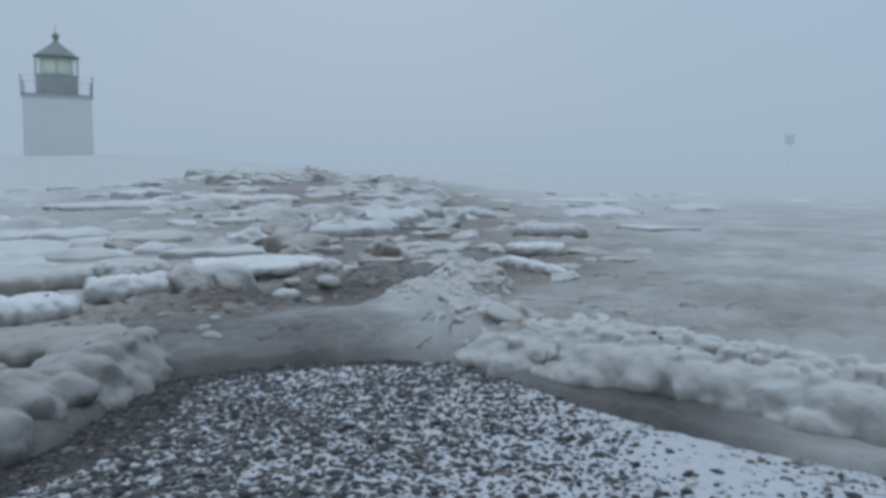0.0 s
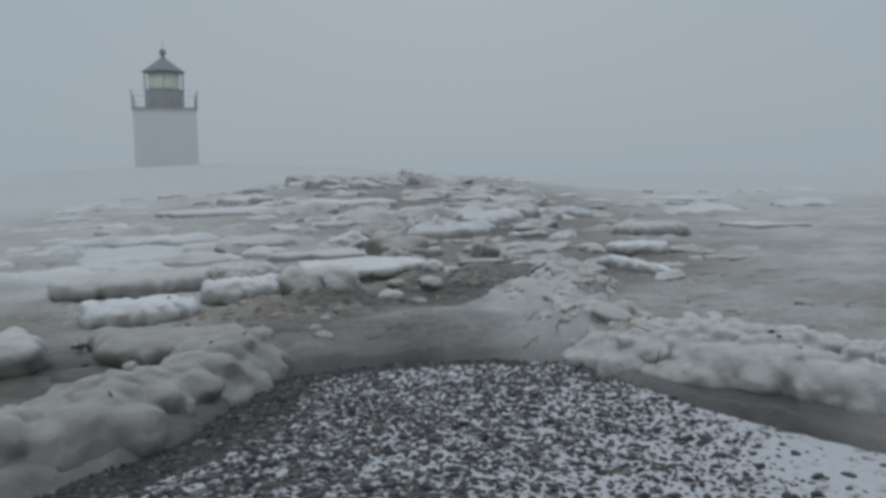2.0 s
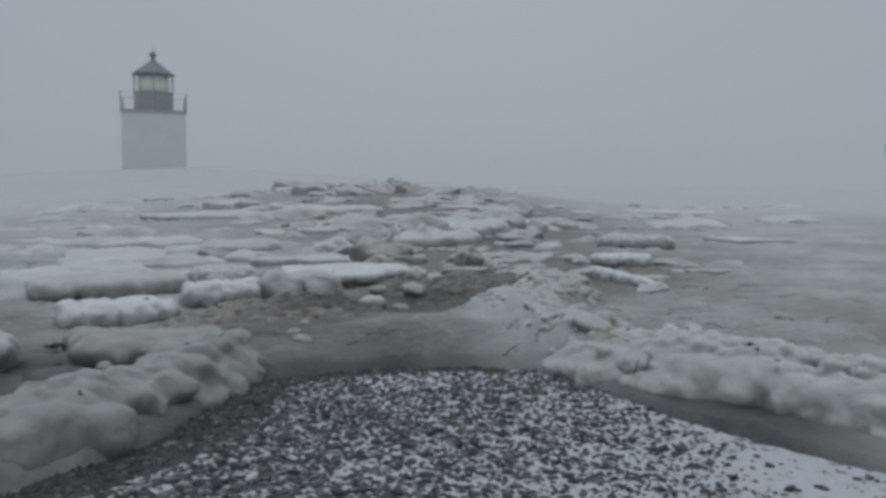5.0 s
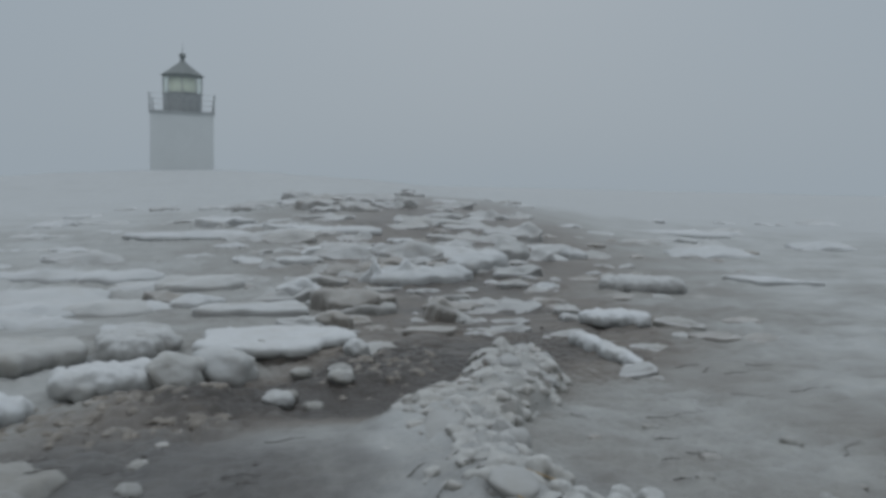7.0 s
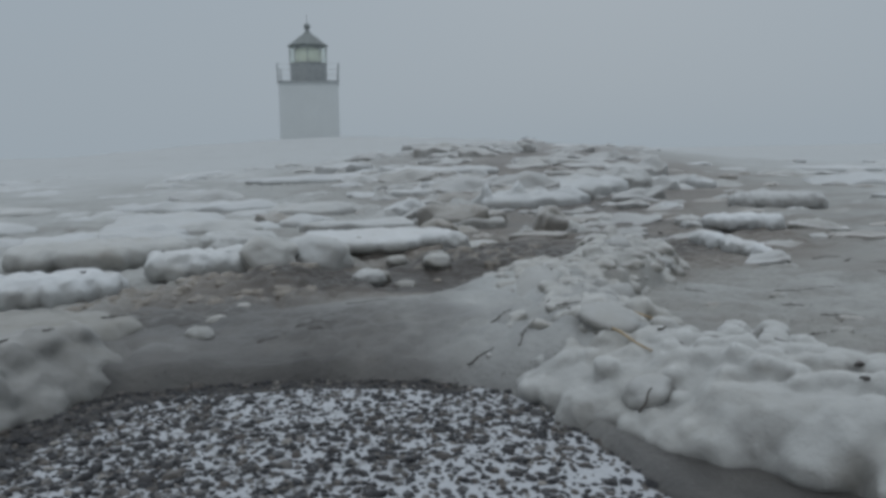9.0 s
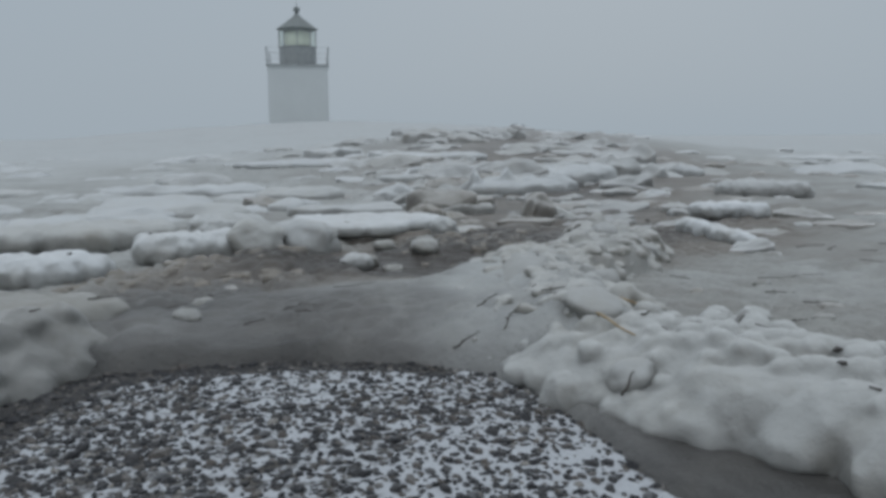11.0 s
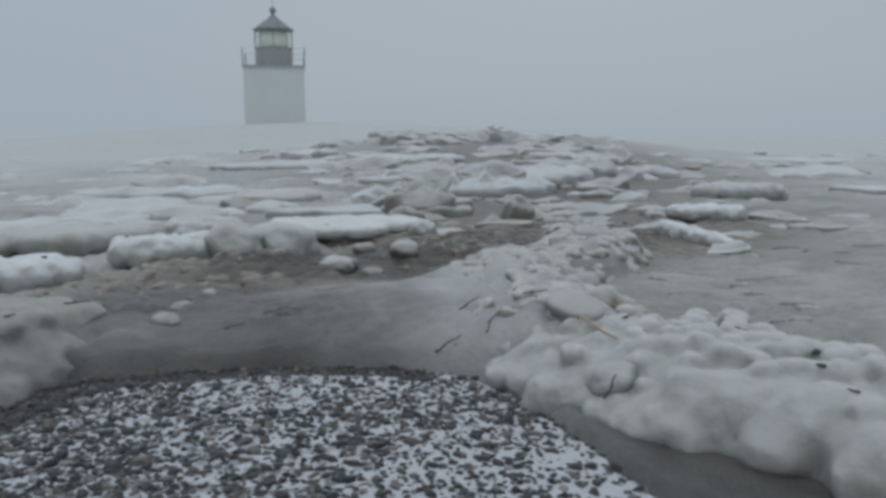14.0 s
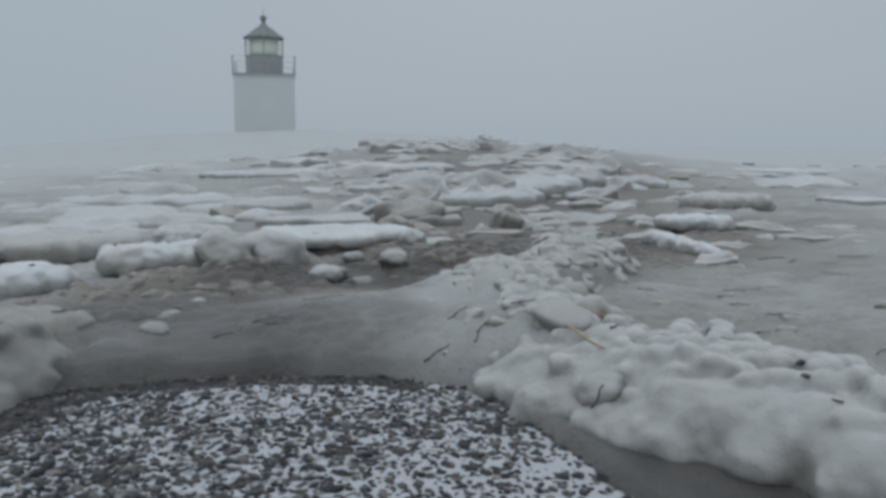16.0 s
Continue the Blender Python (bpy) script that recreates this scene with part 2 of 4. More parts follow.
def box(bm, x0, x1, y0, y1, z0, z1, bevel=0.0):
    r = bmesh.ops.create_cube(bm, size=1)
    for v in r["verts"]:
        v.co = Vector(((x0 + x1) / 2 + v.co.x * (x1 - x0), (y0 + y1) / 2 + v.co.y * (y1 - y0), (z0 + z1) / 2 + v.co.z * (z1 - z0)))
    if bevel:
        es = list({e for v in r["verts"] for e in v.link_edges})
        bmesh.ops.bevel(bm, geom=es, offset=bevel, segments=2, affect="EDGES", profile=0.5)
    return bm


def lathe(bm, profile, sides, turn=0.0, cx=0.0, cy=0.0):
    """Turns (radius, z) pairs round an upright axis; closes both ends."""
    rings = []
    for r, z in profile:
        rings.append([bm.verts.new((cx + r * math.cos(turn + 2 * math.pi * k / sides), cy + r * math.sin(turn + 2 * math.pi * k / sides), z)) for k in range(sides)])
    for a, b in zip(rings, rings[1:]):
        for k in range(sides):
            bm.faces.new((a[k], a[(k + 1) % sides], b[(k + 1) % sides], b[k]))
    bm.faces.new(rings[0][::-1])
    bm.faces.new(rings[-1])
    return bm


def tube(bm, pts, radii, sides=6):
    rings = []
    for i, p in enumerate(pts):
        d = (Vector(pts[min(i + 1, len(pts) - 1)]) - Vector(pts[max(i - 1, 0)])).normalized()
        q = d.to_track_quat("Z", "Y")
        rings.append([bm.verts.new(Vector(p) + q @ Vector((radii[i] * math.cos(2 * math.pi * k / sides), radii[i] * math.sin(2 * math.pi * k / sides), 0))) for k in range(sides)])
    for a, b in zip(rings, rings[1:]):
        for k in range(sides):
            bm.faces.new((a[k], a[(k + 1) % sides], b[(k + 1) % sides], b[k]))
    bm.faces.new(rings[0][::-1])
    bm.faces.new(rings[-1])
    return bm


# ---- fields over the plan ----
def lattice(ix, iy, seed):
    h = np.sin(ix * 127.1 + iy * 311.7 + seed * 74.7) * 43758.5453
    return h - np.floor(h)


def vnoise(x, y, seed=0):
    ix, iy = np.floor(x), np.floor(y)
    fx, fy = x - ix, y - iy
    fx, fy = fx * fx * (3 - 2 * fx), fy * fy * (3 - 2 * fy)
    a, b = lattice(ix, iy, seed), lattice(ix + 1, iy, seed)
    c, d = lattice(ix, iy + 1, seed), lattice(ix + 1, iy + 1, seed)
    return a + (b - a) * fx + (c - a) * fy + (a - b - c + d) * fx * fy


def fbm(x, y, seed=0, octaves=4):
    s, amp, tot = 0, 1.0, 0
    for k in range(octaves):
        s = s + amp * vnoise(x * 2 ** k + 13.7 * k, y * 2 ** k - 7.3 * k, seed + k)
        tot += amp
        amp *= 0.5
    return s / tot


def knobs(x, y, size, seed=0, fill=0.9):
    """Height 0 to 1 of rounded knobs, one to a cell of that size."""
    u, v = x / size, y / size
    ix, iy = np.floor(u), np.floor(v)
    best = np.zeros_like(u)
    for dx in (-1, 0, 1):
        for dy in (-1, 0, 1):
            cx, cy = ix + dx, iy + dy
            px = cx + 0.5 + 0.7 * (lattice(cx, cy, seed) - 0.5)
            py = cy + 0.5 + 0.7 * (lattice(cx, cy, seed + 3) - 0.5)
            r = (0.42 + 0.38 * lattice(cx, cy, seed + 5)) * fill
            d2 = ((u - px) ** 2 + (v - py) ** 2) / r ** 2
            best = np.maximum(best, np.sqrt(np.clip(1 - d2, 0, 1)) * (0.6 + 0.4 * r / 0.8))
    return best


def inside(px, py, poly):
    """Signed distance to a polygon, positive inside."""
    P = np.array(poly, float)
    dist = np.full(px.shape, 1e9)
    hit = np.zeros(px.shape, bool)
    for (x0, y0), (x1, y1) in zip(P, np.roll(P, -1, 0)):
        ex, ey = x1 - x0, y1 - y0
        t = np.clip(((px - x0) * ex + (py - y0) * ey) / (ex * ex + ey * ey + 1e-12), 0, 1)
        dist = np.minimum(dist, np.hypot(px - x0 - t * ex, py - y0 - t * ey))
        if y1 != y0:
            hit ^= ((y0 > py) != (y1 > py)) & (px < (x1 - x0) * (py - y0) / (y1 - y0) + x0)
    return np.where(hit, dist, -dist)


def smooth01(a, b, v):
    t = np.clip((v - a) / (b - a), 0, 1)
    return t * t * (3 - 2 * t)


BEACH_EDGE = [(1.575, 1.75), (1.545, 1.95), (1.525, 2.15), (1.455, 2.325), (1.31, 2.45), (1.13, 2.485), (0.95, 2.50), (0.80, 2.51), (0.69, 2.485), (0.60, 2.43), (0.53, 2.31),
              (0.46, 2.14), (0.36, 1.97), (0.28, 1.87), (0.17, 1.77), (-0.05, 1.60), (-0.54, 1.20), (-1.2, 0.6), (-5, -3), (-9, -9), (10, -9), (5, -3), (2.2, 0.3), (1.86, 1.05), (1.70, 1.40)]
RIGHT_RIDGE = [(1.52, 2.25), (1.60, 2.03), (1.68, 1.89), (1.84, 1.80), (1.88, 1.66), (1.96, 1.5), (2.15, 1.0), (2.8, 0.0), (3.3, 0.2), (2.6, 1.0), (2.25, 1.6), (2.07, 1.95), (1.99, 2.25),
               (1.96, 2.5), (1.75, 2.8), (1.54, 2.6)]
TONGUE = [(1.38, 2.48), (1.55, 2.28), (1.98, 2.29), (1.94, 2.45), (1.89, 2.64), (1.91, 2.82), (1.98, 3.03), (2.08, 3.20), (2.24, 3.32), (2.42, 3.58), (2.47, 3.75), (2.42, 4.0), (2.28, 4.1), (2.12, 3.92), (2.0, 3.64),
          (1.87, 3.50), (1.68, 3.36), (1.5, 3.2), (1.34, 2.9)]
LEFT_RIDGE = [(0.24, 1.86), (0.36, 2.0), (0.46, 2.17), (0.54, 2.35), (0.62, 2.47), (0.74, 2.53), (0.88, 2.56), (0.86, 2.68), (0.72, 2.74), (0.56, 2.68), (0.42, 2.58), (0.30, 2.44), (0.15, 2.29), (0.0, 2.2), (-0.3, 2.05), (-0.9, 1.7), (-1.8, 1.1), (-2.4, 0.3),
              (-1.6, 0.4), (-0.7, 1.15), (-0.3, 1.46), (0.05, 1.70)]


def ice_height(x, y):
    """Top of the frozen slush, before the loose floes."""
    z = 0.010 + 0.020 * (fbm(x * 1.7, y * 1.7, 1) - 0.5) + 0.035 * (fbm(x * 0.5, y * 0.5, 4) - 0.5)
    rough = smooth01(0.42, 0.62, fbm(x * 0.8, y * 0.8, 17))
    z = z + 0.034 * rough * knobs(x, y, 0.16, 21, 0.9) + 0.016 * knobs(x, y, 0.06, 22, 0.8) * smooth01(0.45, 0.6, fbm(x * 1.5, y * 1.5, 23))
    wob = 0.05 * (fbm(x * 6, y * 6, 31) - 0.5)
    d = inside(x, y, RIGHT_RIDGE) + wob
    right = np.sqrt(1 - (1 - np.clip(d / 0.15, 0, 1)) ** 2) * 0.022 * smooth01(1.6, 1.9, x)
    d = inside(x, y, TONGUE) + wob * 1.6
    heap = 0.6 * knobs(x, y, 0.15, 2, 1.25) + 0.4 * knobs(x, y, 0.07, 3, 1.2)
    crest = smooth01(1.42, 1.80, x + 0.15 * (fbm(x * 3, y * 3, 33) - 0.5))
    tongue = np.sqrt(1 - (1 - np.clip(d / 0.13, 0, 1)) ** 2) * (0.010 + 0.046 * crest + (0.012 + 0.040 * crest) * heap)
    d = inside(x, y, LEFT_RIDGE) + wob
    left = np.sqrt(1 - (1 - np.clip(d / 0.15, 0, 1)) ** 2) * (0.012 + 0.010 * knobs(x, y, 0.11, 6, 1.1))
    z = z + np.maximum(np.maximum(right, tongue), left)
    z = z + 0.018 * np.exp(-((x - 1.33) / 0.28) ** 4 - ((y - 3.12) / 0.24) ** 4)
    shore = -inside(x, y, BEACH_EDGE) + 0.5 * wob
    z = z + (0.012 + 0.026 * fbm(x * 4, y * 4, 35) + 0.020 * fbm(x * 9, y * 9, 36) + 0.010 * smooth01(0.8, 1.2, x)) * smooth01(0.0, 0.22, shore) * np.exp(-((x - 1.10) / 0.55) ** 4 - ((y - 2.70) / 0.42) ** 4)
    z = z + 0.055 * np.exp(-((x - 0.93) / 0.30) ** 2 - ((y - 3.58) / 0.16) ** 2)
    # the brown plateau of crushed ice behind the tongue
    z = z + 0.045 * np.exp(-((x - 1.78) / 0.40) ** 4 - ((y - 4.02) / 0.36) ** 4)
    # the jumbled ridge far out, and the snowed-up wharf under the lighthouse
    cx = 0.27 * y + 0.5
    z = z + 0.56 * smooth01(6.5, 18, y) * (1 - 0.5 * smooth01(20, 30, y)) * np.exp(-((x - cx) / (2.0 + 0.16 * y)) ** 2) * (0.8 + 0.4 * fbm(x * 0.6, y * 0.6, 14))
    z = z + 1.32 * smooth01(22, 50, y) * np.exp(-((x - 3 + 0.05 * y) / 13.0) ** 2) * (0.9 + 0.2 * fbm(x * 0.3, y * 0.3, 15))
    z = z - 0.10 * smooth01(-0.055, 0.03, inside(x, y, BEACH_EDGE) + 0.4 * wob)
    return z


def silt(x, y):
    """How much silt and melt water darkens the slush; thinned far out to imitate haze."""
    yy = [0, 2.4, 3.0, 3.5, 4.2, 6, 8, 12, 18, 26, 40]
    c = np.interp(y, yy, [0.4, 0.9, 1.0, 1.4, 2.5, 3.0, 3.5, 4.4, 5.6, 7.5, 11])
    w = np.interp(y, yy, [0.7, 0.8, 0.9, 0.9, 1.0, 1.5, 1.9, 2.6, 3.4, 4.0, 5.0])
    # the last factor takes silt away with distance, as painted haze
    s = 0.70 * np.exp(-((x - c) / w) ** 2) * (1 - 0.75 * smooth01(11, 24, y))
    s = s * (1 - 0.75 * np.exp(-((x - 1.5) / 0.26) ** 2 - ((y - 2.5) / 0.30) ** 2)) + 0.36 * (fbm(x * 2.2, y * 4.0, 61, 3) - 0.5) * (1 - smooth01(6, 12, y))
    s = s + 0.20 * np.exp(-((x - 3.2) / 1.6) ** 2 - ((y - 2.8) / 2.2) ** 2)
    for poly, k in ((RIGHT_RIDGE, 0.97), (TONGUE, 0.85), (LEFT_RIDGE, 0.5)):
        s = s * (1 - k * smooth01(0.03, 0.16, inside(x, y, poly)))
    wet = np.maximum((0.14 - 0.04 * smooth01(0.9, 0.2, y) - 0.06 * smooth01(1.3, 1.5, x) * smooth01(2.0, 2.2, y)) * smooth01(-0.13, -0.02, inside(x, y, BEACH_EDGE) + 0.10 * (fbm(x * 5, y * 5, 67) - 0.5)), 0.85 * np.exp(-((x - 1.73) / 0.15) ** 2 - ((y - 1.74) / 0.42) ** 2))
    for poly in (RIGHT_RIDGE, LEFT_RIDGE):
        wet = wet * (1 - smooth01(0.03, 0.12, inside(x, y, poly)))
    s = s * (1 - 0.55 * np.exp(-((x - 1.33) / 0.30) ** 2 - ((y - 3.12) / 0.26) ** 2))
    s = s + wet + 0.5 * np.exp(-((x - 1.76) / 0.36) ** 2 - ((y - 4.0) / 0.5) ** 2)
    s = s + 0.5 * np.exp(-((x + 0.28) / 0.28) ** 2 - ((y - 3.6) / 0.5) ** 2)
    s = s + 0.75 * np.exp(-((x + 0.05) / 0.6) ** 2 - ((y - 2.62) / 0.40) ** 2) + 0.50 * np.exp(-((x - 1.15) / 0.5) ** 2 - ((y - 3.6) / 0.22) ** 2)
    # paler again beyond 7 m, also haze put into the colour
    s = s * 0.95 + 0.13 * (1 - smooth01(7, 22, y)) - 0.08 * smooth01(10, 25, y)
    s = s - 0.22 * np.exp(-((x - 0.74) / 0.16) ** 2 - ((y - 2.62) / 0.13) ** 2)
    s = s - 0.26 * np.exp(-((x - 1.35) / 0.40) ** 4 - ((y - 3.05) / 0.28) ** 4)
    return np.clip(s, 0, 1)


def far_haze(x, y):
    """Haze painted as paler ice far out and under the lighthouse, growing with distance."""
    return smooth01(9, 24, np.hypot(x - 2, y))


def near_grey(x, y):
    """Where the slush is clean and grey instead of brown: the apron along the shore."""
    d = -inside(x, y, BEACH_EDGE) + 0.25 * (fbm(x * 2.5, y * 2.5, 81) - 0.5)
    return (1 - smooth01(0.45, 0.95, d)) * (1 - 0.7 * smooth01(1.9, 2.3, x))


def sheet(name, xs, ys, height, mat, layers=()):
    X, Y = np.meshgrid(xs, ys)
    Z = height(X, Y)
    nx, ny = len(xs), len(ys)
    co = np.stack([X, Y, Z], -1).reshape(-1, 3)
    i = np.arange(nx * ny).reshape(ny, nx)
    quads = np.stack([i[:-1, :-1], i[:-1, 1:], i[1:, 1:], i[1:, :-1]], -1).reshape(-1, 4)
    me = bpy.data.meshes.new(name)
    me.vertices.add(len(co))
    me.vertices.foreach_set("co", co.ravel())
    me.loops.add(quads.size)
    me.loops.foreach_set("vertex_index", quads.ravel())
    me.polygons.add(len(quads))
    me.polygons.foreach_set("loop_start", np.arange(0, quads.size, 4))
    me.update(calc_edges=True)
    for key, field in layers:
        a = me.attributes.new(key, "FLOAT", "POINT")
        a.data.foreach_set("value", field(X, Y).ravel().astype(np.float32))
    me.shade_smooth()
    me.materials.append(mat)
    return new(name, me)


def graded(lo, hi, step, first, last, grow):
    core = np.arange(lo, hi, step)
    out, s = [], step
    a, b = core[0], core[-1]
    left, right = [], []
    while a > first:
        s *= grow
        a -= s
        left.append(a)
    s = step
    while b < last:
        s *= grow
        b += s
        right.append(b)
    return np.array(left[::-1] + list(core) + right)


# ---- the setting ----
# the 'snow' layer here is the painted haze
ground = sheet("ground", graded(-0.8, 2.7, 0.011, -320, 320, 1.05), graded(0.9, 4.7, 0.011, -120, 420, 1.05), ice_height, SLUSH, [("silt", silt), ("clean", near_grey), ("snow", far_haze)])
tagged(ground, "frozen bay of grey slush and snow-covered ice", "sea ice", kind="structure")


def beach_height(x, y):
    d = inside(x, y, BEACH_EDGE)
    z = 0.004 * (fbm(x * 22, y * 22, 41) - 0.5) * 2 + 0.02 * (fbm(x * 2, y * 2, 42) - 0.5)
    return z - 0.012 * (1 - smooth01(0.0, 0.12, d)) - 0.06 * smooth01(0.02, 0.5, -d) + 0.05 * smooth01(0.8, -6, y)


def wet_band(x, y, d):
    """1 on the wet black gravel along the ice foot, 0 on the snowy beach."""
    width = 0.045 + 0.10 * smooth01(0.95, 0.55, x) * smooth01(1.5, 2.1, y) + 0.05 * smooth01(0.6, 0.3, x) - 0.10 * smooth01(1.32, 1.46, x)
    d = d + 0.06 * (fbm(x * 9, y * 9, 44) - 0.5)
    return np.clip(1 - smooth01(width - 0.02, width + 0.03, d), 0, 1)


def beach_wet(x, y):
    return wet_band(x, y, inside(x, y, BEACH_EDGE)) + 0.12 * smooth01(1.5, 0.6, x)


beach = sheet("beach", graded(-0.6, 2.2, 0.012, -9, 10, 1.06), graded(0.8, 2.7, 0.012, -9, 3.0, 1.06), beach_height, BEACH, [("wet", beach_wet)])
tagged(beach, "shingle beach thinly covered with fresh snow", "beach", kind="structure")


# ---- ice floes ----
def floe_mesh(name, w, d, h, seed, mat, lumpy=0.5, round_top=0.35, spikes=(), sides=48, wander=1.0, broken=False):
    """A worn slab: uneven outline, bulging flank, rounded shoulder and a rough top."""
    bm = bmesh.new()
    off = Vector((seed * 7.31, seed * 3.17, seed * 1.93))
    prof = [(0.80, -0.35), (0.94, -0.12), (1.0, 0.12), (1.0, 0.32), (0.98, 0.52), (0.935, 0.70), (0.865, 0.84), (0.77, 0.94), (0.65, 1.0), (0.48, 1.03), (0.31, 1.03), (0.15, 1.03)]
    cut = random.Random(int(seed * 100))
    n_cut = cut.randint(5, 7)
    cuts = [(2 * math.pi * (k + cut.uniform(-0.35, 0.35)) / n_cut, cut.uniform(0.72, 1.0)) for k in range(n_cut)]
    if broken:
        prof = [(0.90, -0.35), (0.97, -0.1), (1.0, 0.25), (0.99, 0.55), (0.975, 0.80), (0.93, 0.95), (0.86, 1.0), (0.72, 1.02), (0.5, 1.02), (0.25, 1.02)]
    rings = []
    for s, zz in prof:
        ring = []
        for k in range(sides):
            a = 2 * math.pi * k / sides
            ca, sa = math.cos(a), math.sin(a)
            sq = (abs(ca) ** 2.7 + abs(sa) ** 2.7) ** (-1 / 2.7)
            r = sq * (0.86 + 0.34 * wander * (noise.noise(Vector((ca * 1.1, sa * 1.1, 0)) + off)) + 0.14 * noise.noise(Vector((ca * 3.5, sa * 3.5, 4)) + off))
            if broken:
                r = min(1.12, min(c / max(0.2, math.cos(a - b)) for b, c in cuts)) * (1 + 0.10 * noise.noise(Vector((ca * 3.5, sa * 3.5, 4)) + off))
            x, y = 0.5 * w * r * s * ca, 0.5 * d * r * s * sa
            top = h * zz * (1 - round_top * (s * s if zz > 0.8 else 0) * 0.4)
            if zz > 0.3:
                top *= 1 + 0.35 * wander * noise.noise(Vector((x / max(w, 0.1) * 2.2, y / max(d, 0.1) * 2.2, 2)) + off)
            for su, sv, sh, sr in spikes:
                if zz > 0.5:
                    q = ((x / w - su) ** 2 + (y / d - sv) ** 2) / sr ** 2
                    top += sh * max(0.0, 1 - math.sqrt(q)) ** 1.5
            p = Vector((x, y, top))
            n3 = noise.noise_vector(p * 6 + off) * 0.035 * lumpy + noise.noise_vector(p * 15 + off) * 0.012 * lumpy + noise.noise_vector(p * 38 + off) * 0.003 * lumpy
            ring.append(bm.verts.new(p + n3 * min(1.0, h / 0.08)))
        rings.append(ring)
    for a, b in zip(rings, rings[1:]):
        for k in range(sides):
            bm.faces.new((a[k], a[(k + 1) % sides], b[(k + 1) % sides], b[k]))
    c = bm.verts.new(Vector((0, 0, h * (1.03 + 0.2 * noise.noise(off) * wander))))
    for k in range(sides):
        bm.faces.new((rings[-1][k], rings[-1][(k + 1) % sides], c))
    bm.faces.new(rings[0][::-1])
    me = bpy.data.meshes.new(name)
    bmesh.ops.recalc_face_normals(bm, faces=bm.faces)
    bm.to_mesh(me)
    bm.free()
    me.shade_smooth()
    me.materials.append(mat)
    return me


def ground_z(x, y):
    return float(ice_height(np.array([x]), np.array([y]))[0])


floe_count = [0]
SNOWY = "rounded white ice floe with snow on top, frozen into slush"
SILTY = "grey-brown silty block of ice lying in dark slush"


def floe(x, y, w, d, h, turn=0.0, mat=None, label=SNOWY, lean=(0, 0), sink=0.022, name="ice_floe", **shape):
    floe_count[0] += 1
    # from 6 m out the default ice is the haze-paled one
    mat = mat or (FLOE if y < 6 else FLOE_HAZE)
    ob = new(name, floe_mesh(name, w, d, h, 11 + floe_count[0] * 1.37, mat, **shape))
    ob.matrix_world = pose(x, y, ground_z(x, y) - sink, lean[0], lean[1], turn)
    return tagged(ob, label, "ice floe", "loose ice floes in the slush")


def ball_shape(sub, seed):
    bm = bmesh.new()
    bmesh.ops.create_icosphere(bm, subdivisions=sub, radius=1.0)
    off = Vector((seed * 3.7, seed * 1.9, seed))
    for v in bm.verts:
        v.co *= 1 + 0.30 * noise.noise(v.co * 1.1 + off) + 0.10 * noise.noise(v.co * 2.6 + off)
    co = np.array([v.co[:] for v in bm.verts])
    fa = np.array([[v.index for v in f.verts] for f in bm.faces])
    bm.free()
    return co, fa


BALLS = [ball_shape(3, k) for k in range(9)]


GRAIN = bpy.data.textures.new("grain", "CLOUDS")
GRAIN.noise_scale = 0.035
GRAIN.noise_depth = 3


def slush_heap(name, balls, voxel, mat, label, category, group="", smooth=3, grain=0.0):
    """Rounded lumps (x, y, z, radius, squash) frozen together into one body."""
    vs, fs, base = [], [], 0
    for k, (x, y, z, r, q) in enumerate(balls):
        co, fa = BALLS[k % len(BALLS)]
        a = k * 2.4
        R = np.array([[math.cos(a), -math.sin(a), 0], [math.sin(a), math.cos(a), 0], [0, 0, 1]])
        vs.append(co @ R.T * (r, r, r * q) + (x, y, z))
        fs.append(fa + base)
        base += len(co)
    V, F = np.concatenate(vs), np.concatenate(fs)
    me = bpy.data.meshes.new(name)
    centre = np.array([V[:, 0].mean(), V[:, 1].mean(), 0.0])
    me.from_pydata((V - centre).tolist(), [], F.tolist())
    me.materials.append(mat)
    ob = new(name, me)
    ob.location = centre
    rm = ob.modifiers.new("freeze", "REMESH")
    rm.mode = "VOXEL"
    rm.voxel_size = voxel
    rm.use_smooth_shade = True
    sm = ob.modifiers.new("wear", "SMOOTH")
    sm.factor = 0.5
    sm.iterations = smooth
    if grain:
        dm = ob.modifiers.new("grain", "DISPLACE")
        dm.texture = GRAIN
        dm.texture_coords = "LOCAL"
        dm.strength = grain
        dm.mid_level = 0.5
    return tagged(ob, label, category, group)


def along(line, t):
    """The place and the side direction at t, 0 to 1, of a line of points."""
    P = np.array(line)
    L = np.r_[0, np.cumsum(np.hypot(*np.diff(P, axis=0).T))]
    s = t * L[-1]
    x, y = np.interp(s, L, P[:, 0]), np.interp(s, L, P[:, 1])
    x2, y2 = np.interp(s + 0.02, L, P[:, 0]), np.interp(s + 0.02, L, P[:, 1])
    x1, y1 = np.interp(s - 0.02, L, P[:, 0]), np.interp(s - 0.02, L, P[:, 1])
    n = math.hypot(x2 - x1, y2 - y1) or 1
    return x, y, (y2 - y1) / n, -(x2 - x1) / n


def lump_mesh(k, mat):
    co, fa = BALLS[k % len(BALLS)]
    me = bpy.data.meshes.new("knob")
    me.from_pydata(co.tolist(), [], fa.tolist())
    me.shade_smooth()
    me.materials.append(mat)
    return me


KNOB_WHITE = [lump_mesh(k, KNOB_SLUSH) for k in range(9)]
KNOB_GREY = [lump_mesh(k, KNOB_SILT) for k in range(9)]


